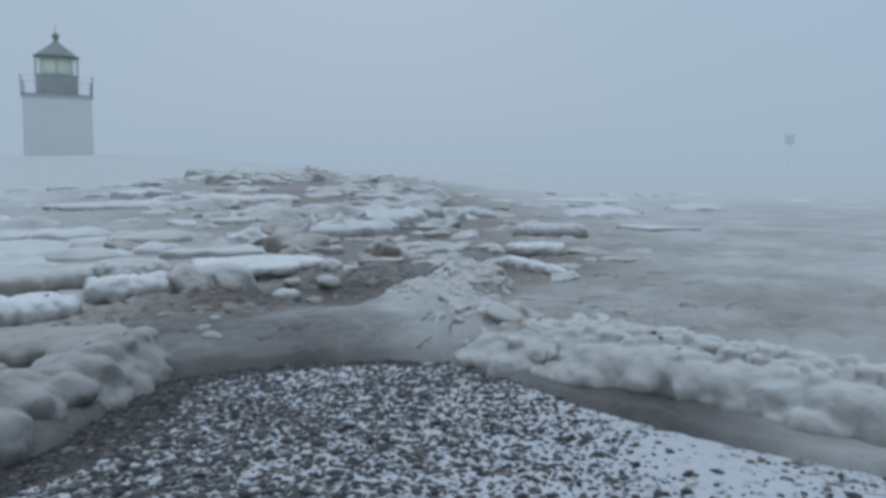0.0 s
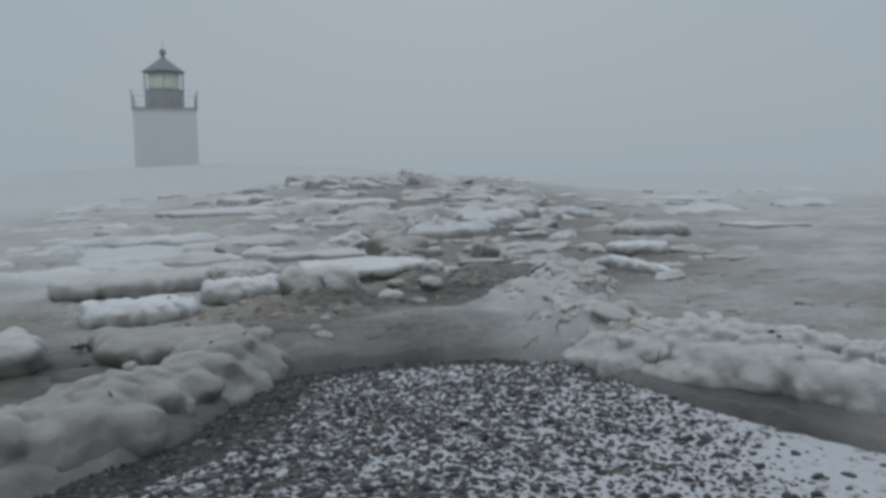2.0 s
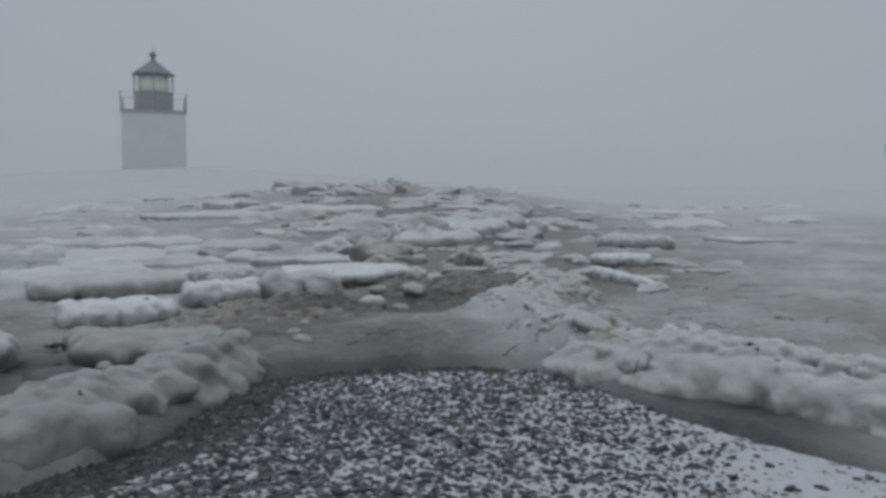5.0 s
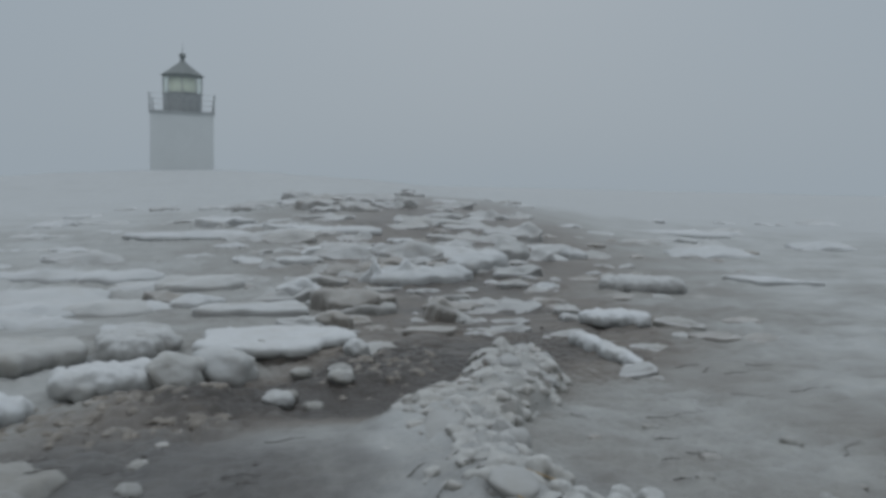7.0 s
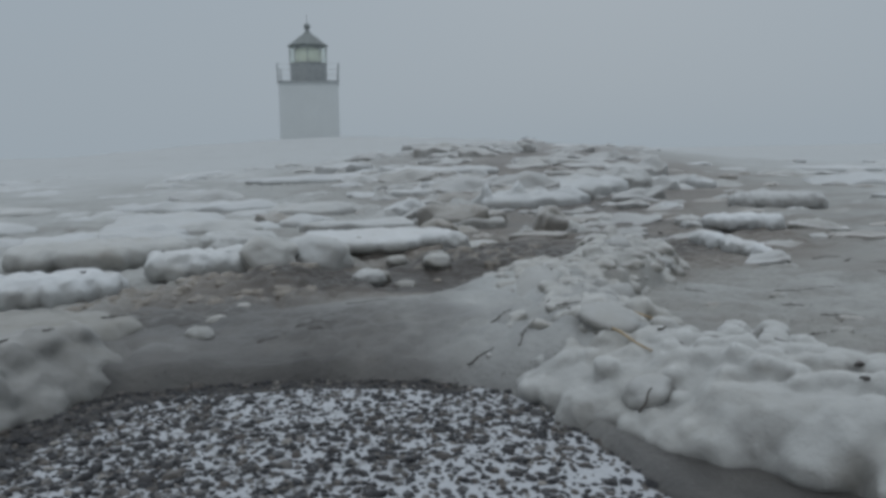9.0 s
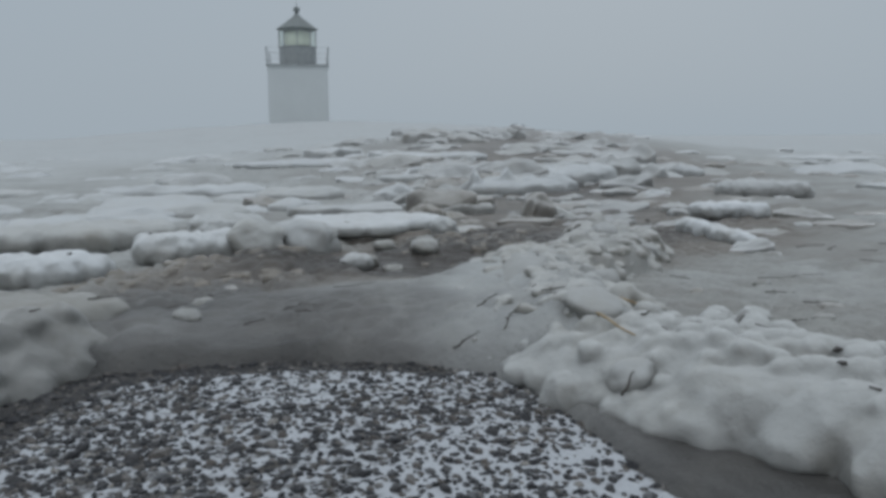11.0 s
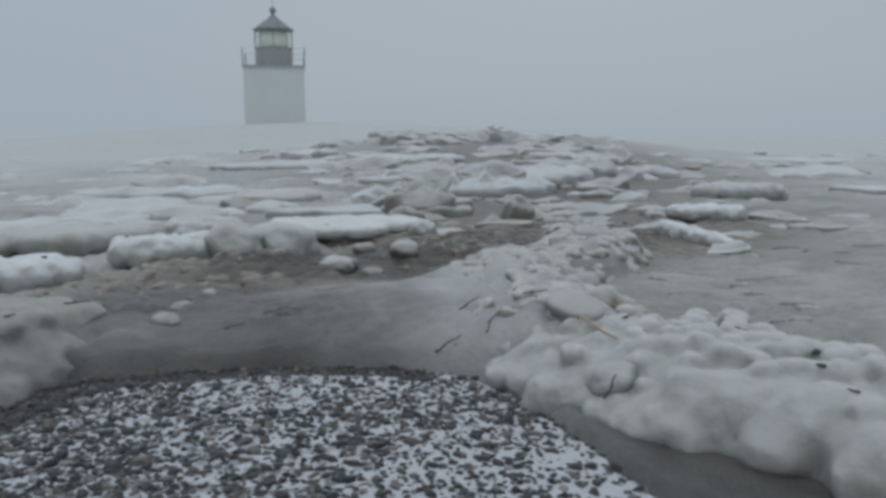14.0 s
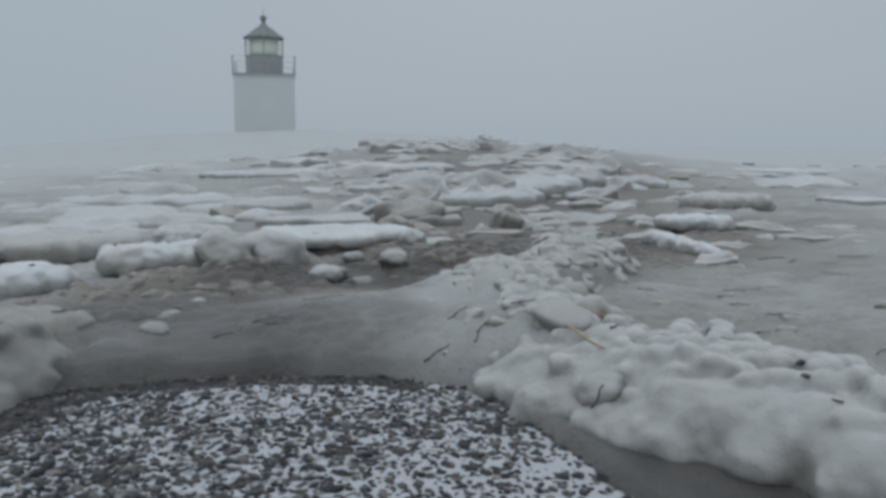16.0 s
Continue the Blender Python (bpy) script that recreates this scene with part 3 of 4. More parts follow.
def ridge(balls, voxel, mat, shapes, label, smooth, grain, big):
    """A shore ridge: its frozen body, and the larger knobs that stand out of it."""
    home = new("slush_ridge")
    home.location = (balls[0][0], balls[0][1], 0)
    tagged(home, label, "slush ridge", "shore ridges")
    inner = slush_heap("body", [b for b in balls if b[3] < big or b[2] < 0.04], voxel, mat, "", "", smooth=smooth, grain=grain)
    inner.parent = home
    inner.location = inner.location - home.location
    for k, (x, y, z, r, q) in enumerate(b for b in balls if b[3] >= big and b[2] >= 0.04):
        ob = new("knob", shapes[k % len(shapes)])
        ob.parent = home
        ob.matrix_local = pose(x - home.location.x, y - home.location.y, z - 0.40 * r, hr.gauss(0, 12), hr.gauss(0, 12), hr.uniform(0, 360)) @ Matrix.Diagonal((r, r, r * q, 1))
    return home


hr = random.Random(21)
balls = []
RIGHT_LINE = [(1.58, 2.60), (1.70, 2.33), (1.80, 2.10), (1.88, 1.97), (1.96, 1.82), (2.02, 1.66), (2.16, 1.3), (2.55, 0.6)]
for k in range(140):
    x, y, nx, ny = along(RIGHT_LINE, (k % 70) / 69)
    tall = float(smooth01(1.56, 1.84, np.array(x)))
    r = (0.062 + 0.036 * tall) * hr.uniform(0.9, 1.1)
    u = hr.uniform(0.02, 0.10) * (1 if k < 70 else -1)
    balls.append((x + nx * u, y + ny * u, -0.012 + 0.030 * tall, r, 0.88))
    balls.append((x - nx * 0.13, y - ny * 0.13, -0.012 + 0.038 * tall, 0.9 * r, 0.85))
FRONT_LINE = [(1.52, 2.44), (1.59, 2.26), (1.665, 2.07), (1.72, 1.94), (1.81, 1.87), (1.88, 1.79), (1.92, 1.66), (2.0, 1.35), (2.32, 0.7)]
skirt = []
for k in range(240):
    x, y, nx, ny = along(FRONT_LINE, (k % 60) / 59)
    grow = min(1.0, 0.50 + (k % 60) / 14)
    row = k // 60
    u = (0.015, -0.04, -0.09, -0.14)[row]
    wave = 0.014 * math.sin(k % 60 * 0.9) + 0.008 * math.sin(k % 60 * 2.3)
    skirt.append((x + nx * (u + wave), y + ny * (u + wave), 0.012 * row * grow - 0.03 * (1 - grow), (hr.uniform(0.058, 0.068) + 0.007 * row) * grow, 0.82))
for k in range(560):
    x, y, nx, ny = along(RIGHT_LINE, hr.random() ** 1.2)
    tall = float(smooth01(1.56, 1.84, np.array(x)))
    u = max(-0.13, min(0.22, hr.gauss(0.055, 0.085)))
    hb = (0.050 + 0.058 * tall) * math.sqrt(max(0.05, 1 - ((u - 0.05) / 0.24) ** 2))
    r = min(0.024 + 0.010 * tall, max(0.009, hr.lognormvariate(math.log(0.0185), 0.40)))
    balls.append((x - nx * u, y - ny * u, hb + (0.20 if u > -0.02 else 0.0) * r + hr.uniform(-0.006, 0.008), r, hr.uniform(0.75, 1.0)))
for k in range(170):
    x, y, nx, ny = along(FRONT_LINE, hr.random())
    u = hr.uniform(-0.06, 0.05)
    r = hr.uniform(0.02, 0.04)
    skirt.append((x - nx * u, y - ny * u, 0.028 + 0.35 * u, r, 0.7))
for k in range(60):
    x, y = hr.uniform(1.60, 1.92), hr.uniform(2.26, 2.52)
    balls.append((x, y, 0.022 + 0.03 * (x - 1.6), hr.uniform(0.035, 0.055), 0.8))
# the largest knobs of the ridge's crest and face
for x, y, r in ((1.658, 2.054, 0.042), (1.852, 2.204, 0.040), (1.949, 2.298, 0.028), (2.005, 2.25, 0.034), (2.008, 2.15, 0.026), (1.627, 2.168, 0.030), (1.796, 2.26, 0.031), (1.895, 2.174, 0.038), (1.907, 2.24, 0.034),
                (1.974, 2.199, 0.034), (1.827, 2.377, 0.032), (1.954, 2.076, 0.031), (2.002, 2.029, 0.033), (1.74, 2.12, 0.034)):
    balls.append((x, y, 0.078 + 0.032 * float(smooth01(1.6, 1.95, np.array(x))), r, hr.uniform(0.66, 0.8)))
ridge(balls + skirt, 0.0065, SHORE_SLUSH, KNOB_WHITE, "knobbly ridge of white frozen slush along the shore", 9, 0.009, 0.0355)

balls = []
LEFT_LINE = [(-1.5, 0.90), (-0.6, 1.46), (-0.15, 1.80), (0.10, 2.02), (0.27, 2.22), (0.40, 2.42), (0.50, 2.56)]
for k in range(70):
    x, y, nx, ny = along(LEFT_LINE, k / 69)
    r = 0.078 * hr.uniform(0.7, 1.25)
    u = hr.uniform(-0.10, 0.10)
    balls.append((x + nx * u, y + ny * u, 0.015 + 0.02 * hr.random(), r, 0.9))
for k in range(210):
    x, y, nx, ny = along(LEFT_LINE, hr.random())
    u = max(-0.12, min(0.11, hr.gauss(-0.01, 0.07)))
    r = min(0.06, max(0.010, hr.lognormvariate(math.log(0.024), 0.5)))
    hb = 0.098 * math.sqrt(max(0.05, 1 - (u / 0.15) ** 2))
    balls.append((x + nx * u, y + ny * u, hb - 0.25 * r, r, hr.uniform(0.75, 1.0)))
for k in range(46):
    x, y, nx, ny = along(LEFT_LINE, 0.5 + 0.5 * k / 45)
    u = (0.03, -0.045)[k % 2]
    balls.append((x + nx * u, y + ny * u, 0.032, 0.068 * hr.uniform(0.85, 1.1), 0.88))
balls += [(0.555, 2.59, 0.070, 0.058, 1.0), (0.47, 2.50, 0.06, 0.058, 0.9), (0.515, 2.58, 0.055, 0.062, 0.9), (0.54, 2.54, 0.045, 0.062, 0.9), (0.50, 2.60, 0.04, 0.06, 0.9), (0.595, 2.575, 0.018, 0.07, 0.85), (0.58, 2.50, -0.004, 0.07, 0.75), (0.60, 2.54, 0.006, 0.07, 0.8), (0.09, 2.15, 0.05, 0.090, 0.9), (0.22, 1.96, 0.02, 0.095, 0.80), (0.08, 1.88, 0.02, 0.10, 0.8), (0.38, 2.38, 0.045, 0.072, 0.9), (0.30, 2.14, 0.02, 0.08, 0.7)]
for k in range(60):
    x, y, nx, ny = along(LEFT_LINE, 0.35 + 0.65 * k / 59)
    u = (0.035, 0.075)[k % 2]
    balls.append((x + nx * u, y + ny * u, (0.030, 0.008)[k % 2], hr.uniform(0.062, 0.070), 0.85))
# the gentle foot between the ridge and the gravel
for k in range(40):
    x, y, nx, ny = along(LEFT_LINE, 0.45 + 0.55 * k / 39)
    u = hr.uniform(0.07, 0.12)
    balls.append((x + nx * u, y + ny * u, -0.022, hr.uniform(0.055, 0.075), 0.8))
ridge(balls, 0.008, HEAP_GREY, KNOB_GREY, "ridge of smooth rounded grey slush lumps along the shore", 12, 0.010, 0.085)

balls = []
while len(balls) < 700:
    x, y = hr.uniform(1.3, 2.5), hr.uniform(2.25, 4.15)
    d = float(inside(np.array([x]), np.array([y]), TONGUE)[0])
    if d < 0.0 or hr.random() > 0.03 + 0.97 * float(smooth01(1.50, 1.85, np.array(x))):
        continue
    r = min(0.045, max(0.009, hr.lognormvariate(math.log(0.019), 0.5)))
    balls.append((x, y, ground_z(x, y) - hr.uniform(0.15, 0.6) * r, r, hr.uniform(0.65, 0.85)))
for x, y, r, q in ((1.557, 2.576, 0.026, 0.7), (1.643, 2.588, 0.024, 0.7), (1.675, 2.90, 0.075, 0.42), (1.871, 2.787, 0.050, 0.75), (1.863, 2.572, 0.030, 0.8), (1.716, 2.40, 0.070, 0.45), (1.822, 2.494, 0.034, 0.8),
                   (2.38, 3.96, 0.045, 0.8), (2.412, 3.80, 0.045, 0.8), (2.185, 3.633, 0.055, 0.7), (2.007, 3.371, 0.040, 0.7), (2.38, 3.64, 0.04, 0.8), (2.27, 3.95, 0.04, 0.8)):
    balls.append((x, y, max(0.04, ground_z(x, y) + 0.25 * r), r, q))
ridge(balls, 0.0085, HEAP, KNOB_WHITE, "tongue of knobbly white slush reaching out from shore", 7, 0.007, 0.0445)


balls = []
for k in range(260):
    x, y = hr.uniform(0.30, 1.05), hr.uniform(3.22, 3.74)
    if (x - 0.35) * 0.5 + (y - 3.2) < 0.10 or hr.random() < 0.3 * (x - 0.3):
        continue
    r = min(0.04, max(0.008, hr.lognormvariate(math.log(0.017), 0.5)))
    balls.append((x, y, ground_z(x, y) + hr.uniform(-0.65, -0.25) * r, r, hr.uniform(0.5, 0.8)))
for k in range(240):
    x, y = hr.gauss(1.78, 0.20), hr.gauss(3.98, 0.22)
    r = min(0.035, max(0.008, hr.lognormvariate(math.log(0.016), 0.5)))
    balls.append((x, y, ground_z(x, y) + hr.uniform(-0.7, -0.35) * r, r, hr.uniform(0.5, 0.8)))
rubble = slush_heap("ice_rubble", balls, 0.007, RUBBLE, "brown crushed ice rubble between the floes", "ice rubble", smooth=3, grain=0.010)
tagged(rubble, kind="stuff")


def boulder(x, y, w, h, label, mat=None):
    """A smooth worn cake of ice, rounder than a floe."""
    rb = [(x, y, 0.38 * h, 0.5 * w, 0.62 * h / (0.5 * w))]
    for k in range(7):
        a = hr.uniform(0, 6.28)
        rb.append((x + 0.20 * w * math.cos(a), y + 0.20 * w * math.sin(a), h * hr.uniform(0.34, 0.56), w * hr.uniform(0.24, 0.32), 0.8))
    gz = ground_z(x, y)
    rb = [(a, b, c + gz - 0.01, r, q) for a, b, c, r, q in rb]
    return slush_heap("ice_boulder", rb, max(0.006, w / 32), mat or FLOE, label, "ice floe", "loose ice floes in the slush", 9, 0.004)


def cake(x, y, w, d, h, turn, label, mat=None, lump=1.0, raised=0.0):
    """A thick pillow of ice, flat-topped with soft swelling flanks."""
    gz = ground_z(x, y) - 0.015 + raised
    ca, sa = math.cos(radians(turn)), math.sin(radians(turn))
    r0 = 0.56 * h
    rb = []
    for k in range(int(14 + 2.6 * w * d / r0 ** 2)):
        a, q = hr.uniform(0, 6.283), math.sqrt(hr.random())
        edge = 1 + 0.16 * math.sin(2 * a + x * 9) + 0.10 * math.sin(3 * a + y * 7) + 0.06 * math.sin(5 * a + x * 5)
        sq = (abs(math.cos(a)) ** 3 + abs(math.sin(a)) ** 3) ** (-1 / 3)
        u, v = (0.5 * w - 0.8 * r0) * q * edge * sq * math.cos(a), (0.5 * d - 0.8 * r0) * q * edge * sq * math.sin(a)
        swell = 0.85 + 0.3 * fbm(np.array(x * 3 + u * 5), np.array(y * 3 + v * 5), 71)
        rb.append((x + ca * u - sa * v, y + sa * u + ca * v, gz + 0.44 * h * swell, r0 * hr.uniform(0.8, 1.08) * swell, 0.9))
        if lump > 1 and k % 2:
            rr = hr.uniform(0.2, 0.4) * h
            rb.append((x + ca * u - sa * v, y + sa * u + ca * v, gz + h * 0.92 * swell - 0.4 * rr, rr, 0.85))
    return slush_heap("ice_floe", rb, max(0.007, w / 60), mat or FLOE, label, "ice floe", "loose ice floes in the slush", 10 if lump <= 1 else 8, 0.006)


# the row of thick white cakes behind the dark pool
cake(1.31, 4.50, 0.74, 0.52, 0.068, -16, "white snow-topped ice slab overhanging a dark hollow", FLOE_SNOW, raised=0.060)
# filler block in the hollow, its shade given by the dark colour
floe(1.36, 4.44, 0.74, 0.46, 0.090, -16, HOLLOW_BLOCK, "added brown block bearing a white slab, dark as the shaded hollow", lumpy=0.9)
boulder(1.07, 3.97, 0.27, 0.145, "smooth rounded ice boulder at the edge of dark slush")
boulder(0.88, 3.84, 0.22, 0.145, "smooth rounded ice boulder at the edge of dark slush")
cake(0.64, 3.88, 0.42, 0.28, 0.105, 2, "knobbly snow-white ice cake beside the rounded boulders", FLOE_SNOW, 1.5)
cake(0.08, 4.44, 0.68, 0.46, 0.115, -6, "rounded white ice floe with snow on top, frozen into slush")
cake(0.69, 4.66, 0.40, 0.40, 0.110, 20, "rounded white ice floe with snow on top, frozen into slush", None, 1.3)
floe(1.30, 5.79, 0.75, 0.38, 0.070, -3, label="low flat ice slab with a wet grey flank", broken=True)
floe(0.97, 7.00, 0.82, 0.57, 0.110, 1, label="broad flat snow-covered ice plate")
floe(0.36, 7.40, 0.66, 0.48, 0.110, 6, label="broad flat snow-covered ice plate")
floe(0.98, 6.15, 0.40, 0.28, 0.080, -6)
floe(0.68, 5.08, 0.32, 0.24, 0.070, -4)
boulder(1.66, 4.17, 0.12, 0.085, "small white ice lump at the slab's end")
floe(1.67, 6.40, 0.34, 0.26, 0.150, -6, round_top=0.9)
floe(1.92, 5.82, 0.48, 0.34, 0.140, -14, FLOE_DIRTY, SILTY, lumpy=1.05, spikes=((-0.3, 0, 0.05, 0.25), (0.1, 0.1, 0.03, 0.2)), broken=True)
floe(2.12, 5.98, 0.34, 0.26, 0.110, 24, FLOE_DIRTY, SILTY, lumpy=0.9, broken=True)
floe(1.72, 5.15, 0.22, 0.19, 0.115, 12, FLOE_DIRTY, SILTY, lumpy=1.05, broken=True)
floe(1.86, 5.32, 0.30, 0.18, 0.060, -20, FLOE_DIRTY, SILTY, lumpy=0.9, broken=True)
floe(2.37, 5.32, 0.24, 0.20, 0.150, -30, FLOE_DIRTY, SILTY, (0, 18), round_top=0.6, broken=True)
floe(2.48, 5.26, 0.28, 0.13, 0.085, -48, label="tilted white slab of ice leaning on a silty block", lean=(0, 22), broken=True)
floe(2.20, 4.88, 0.34, 0.16, 0.035, -10, FLOE_DIRTY, "thin silty sheet of ice lying flat in slush", broken=True)
floe(2.76, 7.08, 1.08, 0.46, 0.120, 10, label="long jagged white ice slab with two upstanding spikes", lumpy=0.9, wander=0.5, spikes=((-0.40, -0.05, 0.16, 0.10), (-0.15, -0.05, 0.13, 0.09), (0.05, -0.1, 0.05, 0.12), (0.27, 0.0, 0.06, 0.14)))
floe(3.55, 7.80, 0.95, 0.42, 0.160, 40, label="long white ice ridge pushed up among floes", lumpy=0.9, wander=0.6)
floe(4.12, 8.55, 0.52, 0.36, 0.200, -21, label="upturned white ice block standing above the floes", lumpy=1.0, spikes=((-0.1, 0, 0.10, 0.3),))
floe(2.70, 10.90, 1.40, 0.72, 0.105, -6, label="long flat white ice slab far out")
floe(4.25, 11.70, 1.15, 0.60, 0.120, -16, label="flat white ice slab far out")
floe(3.30, 10.0, 0.36, 0.24, 0.06, 10)
slush_heap("ice_floe", [(2.93 + 0.01 * math.sin(k), 4.46 - 0.034 * k, 0.030 + 0.002 * math.sin(2 * k), 0.062 - 0.0011 * k, 0.85) for k in range(18)], 0.008, FLOE_SNOW,
           "thick log-shaped bar of white ice in slush", "ice floe", "loose ice floes in the slush", 8, 0.012)
cake(3.36, 4.88, 0.44, 0.24, 0.085, -20, "snowy ice cake floating in brown slush", FLOE_SNOW, 1.4)
cake(4.42, 6.35, 0.62, 0.40, 0.125, -20, "large lumpy ice cake in brown slush", FLOE_HAZE_GREY, 1.6)
floe(5.95, 6.62, 0.78, 0.34, 0.060, -42, FLOE_HAZE, "flat white ice plate at the edge of the slush", broken=True)
floe(4.97, 8.85, 0.44, 0.32, 0.110, -25, lumpy=0.9)
floe(3.67, 6.57, 0.23, 0.17, 0.075, -24, round_top=1.2)
floe(3.53, 6.78, 0.18, 0.14, 0.055, -10, round_top=1.2)
floe(3.33, 6.90, 0.13, 0.10, 0.060, -20, round_top=1.2)
floe(3.00, 5.75, 0.26, 0.14, 0.035, -30, FLOE_DIRTY, SILTY, broken=True)
floe(3.35, 5.60, 0.20, 0.12, 0.035, -15, FLOE_DIRTY, SILTY, broken=True)
floe(3.60, 4.55, 0.16, 0.11, 0.040, -15)
floe(8.98, 12.70, 2.00, 0.85, 0.100, -33, label="long flat ice plate far out on the bay")
boulder(1.52, 3.77, 0.11, 0.050, "small white ice lump in dark slush", FLOE_GREY)
boulder(1.25, 3.53, 0.12, 0.040, "small white ice lump in dark slush", FLOE_GREY)
boulder(1.38, 3.92, 0.10, 0.035, "small white ice lump in dark slush", FLOE_GREY)
floe(1.88, 8.35, 0.55, 0.32, 0.085, -6)
floe(2.19, 7.58, 0.38, 0.24, 0.095, -9, FLOE_DIRTY, SILTY)
floe(0.93, 10.90, 1.70, 0.85, 0.085, 1, label="broad flat snow-covered ice plate")
# left of the point
cake(0.33, 2.85, 0.58, 0.40, 0.100, -8, "thick smooth ice slab behind the slush ridge", SKIRT)
cake(-0.24, 2.76, 0.42, 0.32, 0.115, 14, "thick smooth ice slab behind the slush ridge", FLOE_GREY)
cake(0.19, 3.56, 0.42, 0.28, 0.100, 6, "knobbly snow-white ice cake with specks of grit", FLOE_SNOW, 1.5)
boulder(0.21, 2.70, 0.10, 0.040, "small white ice lump in dark slush", FLOE_GREY)
boulder(-0.20, 2.35, 0.16, 0.070, "rounded ice lump behind the slush ridge")
cake(-0.66, 2.66, 0.36, 0.28, 0.100, -15, "rounded white ice floe with snow on top, frozen into slush")
cake(-0.78, 4.05, 0.52, 0.36, 0.095, 4, "rounded white ice floe with snow on top, frozen into slush")


# shapes shared by the many floes farther out
rng = random.Random(5)
PLATES = [floe_mesh("ice_plate", 1.0, rng.uniform(0.5, 0.8), rng.uniform(0.07, 0.12), 200 + k, FLOE_HAZE, lumpy=0.8, sides=30) for k in range(6)]
BLOCKS = [floe_mesh("ice_block", 0.5, rng.uniform(0.26, 0.42), rng.uniform(0.09, 0.14), 300 + k, (FLOE_GREY, FLOE_GREY, FLOE_DIRTY)[k % 3], lumpy=1.05, spikes=((rng.uniform(-.3, .3), rng.uniform(-.2, .2), rng.uniform(0, 0.09), 0.35),), sides=36, broken=True) for k in range(8)]
CAKES = [floe_mesh("ice_cake", 0.24, rng.uniform(0.13, 0.2), rng.uniform(0.035, 0.06), 400 + k, FLOE_GREY if k % 2 else FLOE_DIRTY, round_top=1.0, sides=22) for k in range(6)]


# far blocks take the two haze-paled ices
FAR_BLOCKS = [floe_mesh("ice_block", 0.6, rng.uniform(0.3, 0.5), rng.uniform(0.09, 0.14), 330 + k, (FLOE_HAZE, FLOE_HAZE_GREY)[k % 2], lumpy=1.0, round_top=0.7, spikes=((rng.uniform(-.3, .3), rng.uniform(-.2, .2), rng.uniform(0, 0.09), 0.35),), sides=36, broken=True) for k in range(8)]


taken = []


def clear_of(x, y, r, close=0.8):
    for a, b, q in taken:
        if (a - x) ** 2 + (b - y) ** 2 < (close * (r + q)) ** 2:
            return False
    taken.append((x, y, r))
    return True


for ob in [o for o in scene.objects if o.get("category") == "ice floe" and o.parent is None]:
    taken.append((ob.location.x, ob.location.y, 0.42 * max(ob.dimensions.x, ob.dimensions.y) if ob.dimensions.x else 0.2))


def strew(name, shapes, n, spot, size, label, sink=0.02, lean=4, close=0.8):
    made = tries = 0
    while made < n and tries < n * 30:
        tries += 1
        x, y = spot()
        s = rng.uniform(*size)
        if not clear_of(x, y, s * 0.5 * shapes[0].vertices[0].co.length, close):
            continue
        ob = new(name, rng.choice(shapes))
        ob.matrix_world = pose(x, y, ground_z(x, y) - sink, rng.gauss(0, lean), rng.gauss(0, lean), rng.gauss(0, 25)) @ Matrix.Diagonal((s, s * rng.uniform(0.8, 1.2), min(s, 1.4) * rng.uniform(0.7, 1.15), 1))
        tagged(ob, label, "ice floe", name.replace("_", " ") + "s")
        made += 1


def left_field():
    y = 5.2 + 15 * rng.random() ** 1.5
    return rng.uniform(-0.55 * y - 0.5, 0.10 * y + 0.2), y


def channel():
    y = rng.uniform(3.6, 11)
    return np.interp(y, [3.6, 5, 8, 11], [2.9, 3.2, 3.8, 4.6]) + rng.gauss(0, 0.16 * y), y


def jumble():
    y = 8.5 + 9.5 * rng.random() ** 1.3
    return 0.27 * y + 0.5 + rng.gauss(0, 0.14 * y + 0.4), y


def middle():
    y = rng.uniform(4.8, 9.5)
    return 0.27 * y + 0.7 + rng.gauss(0, 0.10 * y), y


def right_field():
    y = rng.uniform(9, 22)
    return rng.uniform(0.75 * y, 1.35 * y), y


strew("ice_plate", PLATES, 85, left_field, (0.35, 1.05), "flat snow-covered ice plate in pale slush", 0.05, 1.5)
strew("ice_block", FAR_BLOCKS, 150, jumble, (0.5, 1.5), "broken ice block in a jumbled heap", 0.09, 4, 0.45)
strew("ice_block", BLOCKS, 80, middle, (0.35, 0.95), "broken ice block half sunk in brown slush", 0.05, 5, 0.38)
strew("ice_cake", CAKES, 110, channel, (0.5, 1.4), "small flat ice cake in brown slush", 0.03, 2, 0.6)
strew("ice_plate", PLATES, 16, right_field, (0.5, 1.4), "low ice plate drifted over with snow", 0.075, 0.8)


# ---- single lumps of slush lying about in the dark pool ----
for k in range(22):
    if k < 6:
        x, y = rng.uniform(0.45, 1.7), rng.uniform(2.62, 3.7)
    else:
        x, y = rng.uniform(2.1, 3.0), rng.uniform(2.0, 3.6)
    w = rng.choice((0.03, 0.04, 0.05, 0.06, 0.08))
    boulder(x, y, w, w * rng.uniform(0.16, 0.32), "small rounded lump of grey-white slush", SKIRT if k % 3 else FLOE_DIRTY)


for x, y, w in ((0.813, 2.954, 0.075), (0.803, 2.728, 0.075), (1.536, 3.885, 0.11), (1.274, 3.608, 0.12)):
    boulder(x, y, w, 0.28 * w, "rounded lump of grey-white slush in dark slush", SKIRT)


# ---- twigs, reeds and weed on the ice ----
bpy.context.view_layer.update()
BUILT = bpy.context.evaluated_depsgraph_get()


def top_z(x, y):
    """The height of whatever lies uppermost at this place."""
    hit, place, *_ = scene.ray_cast(BUILT, Vector((x, y, 0.4)), Vector((0, 0, -1)))
    return place.z if hit else 0.0


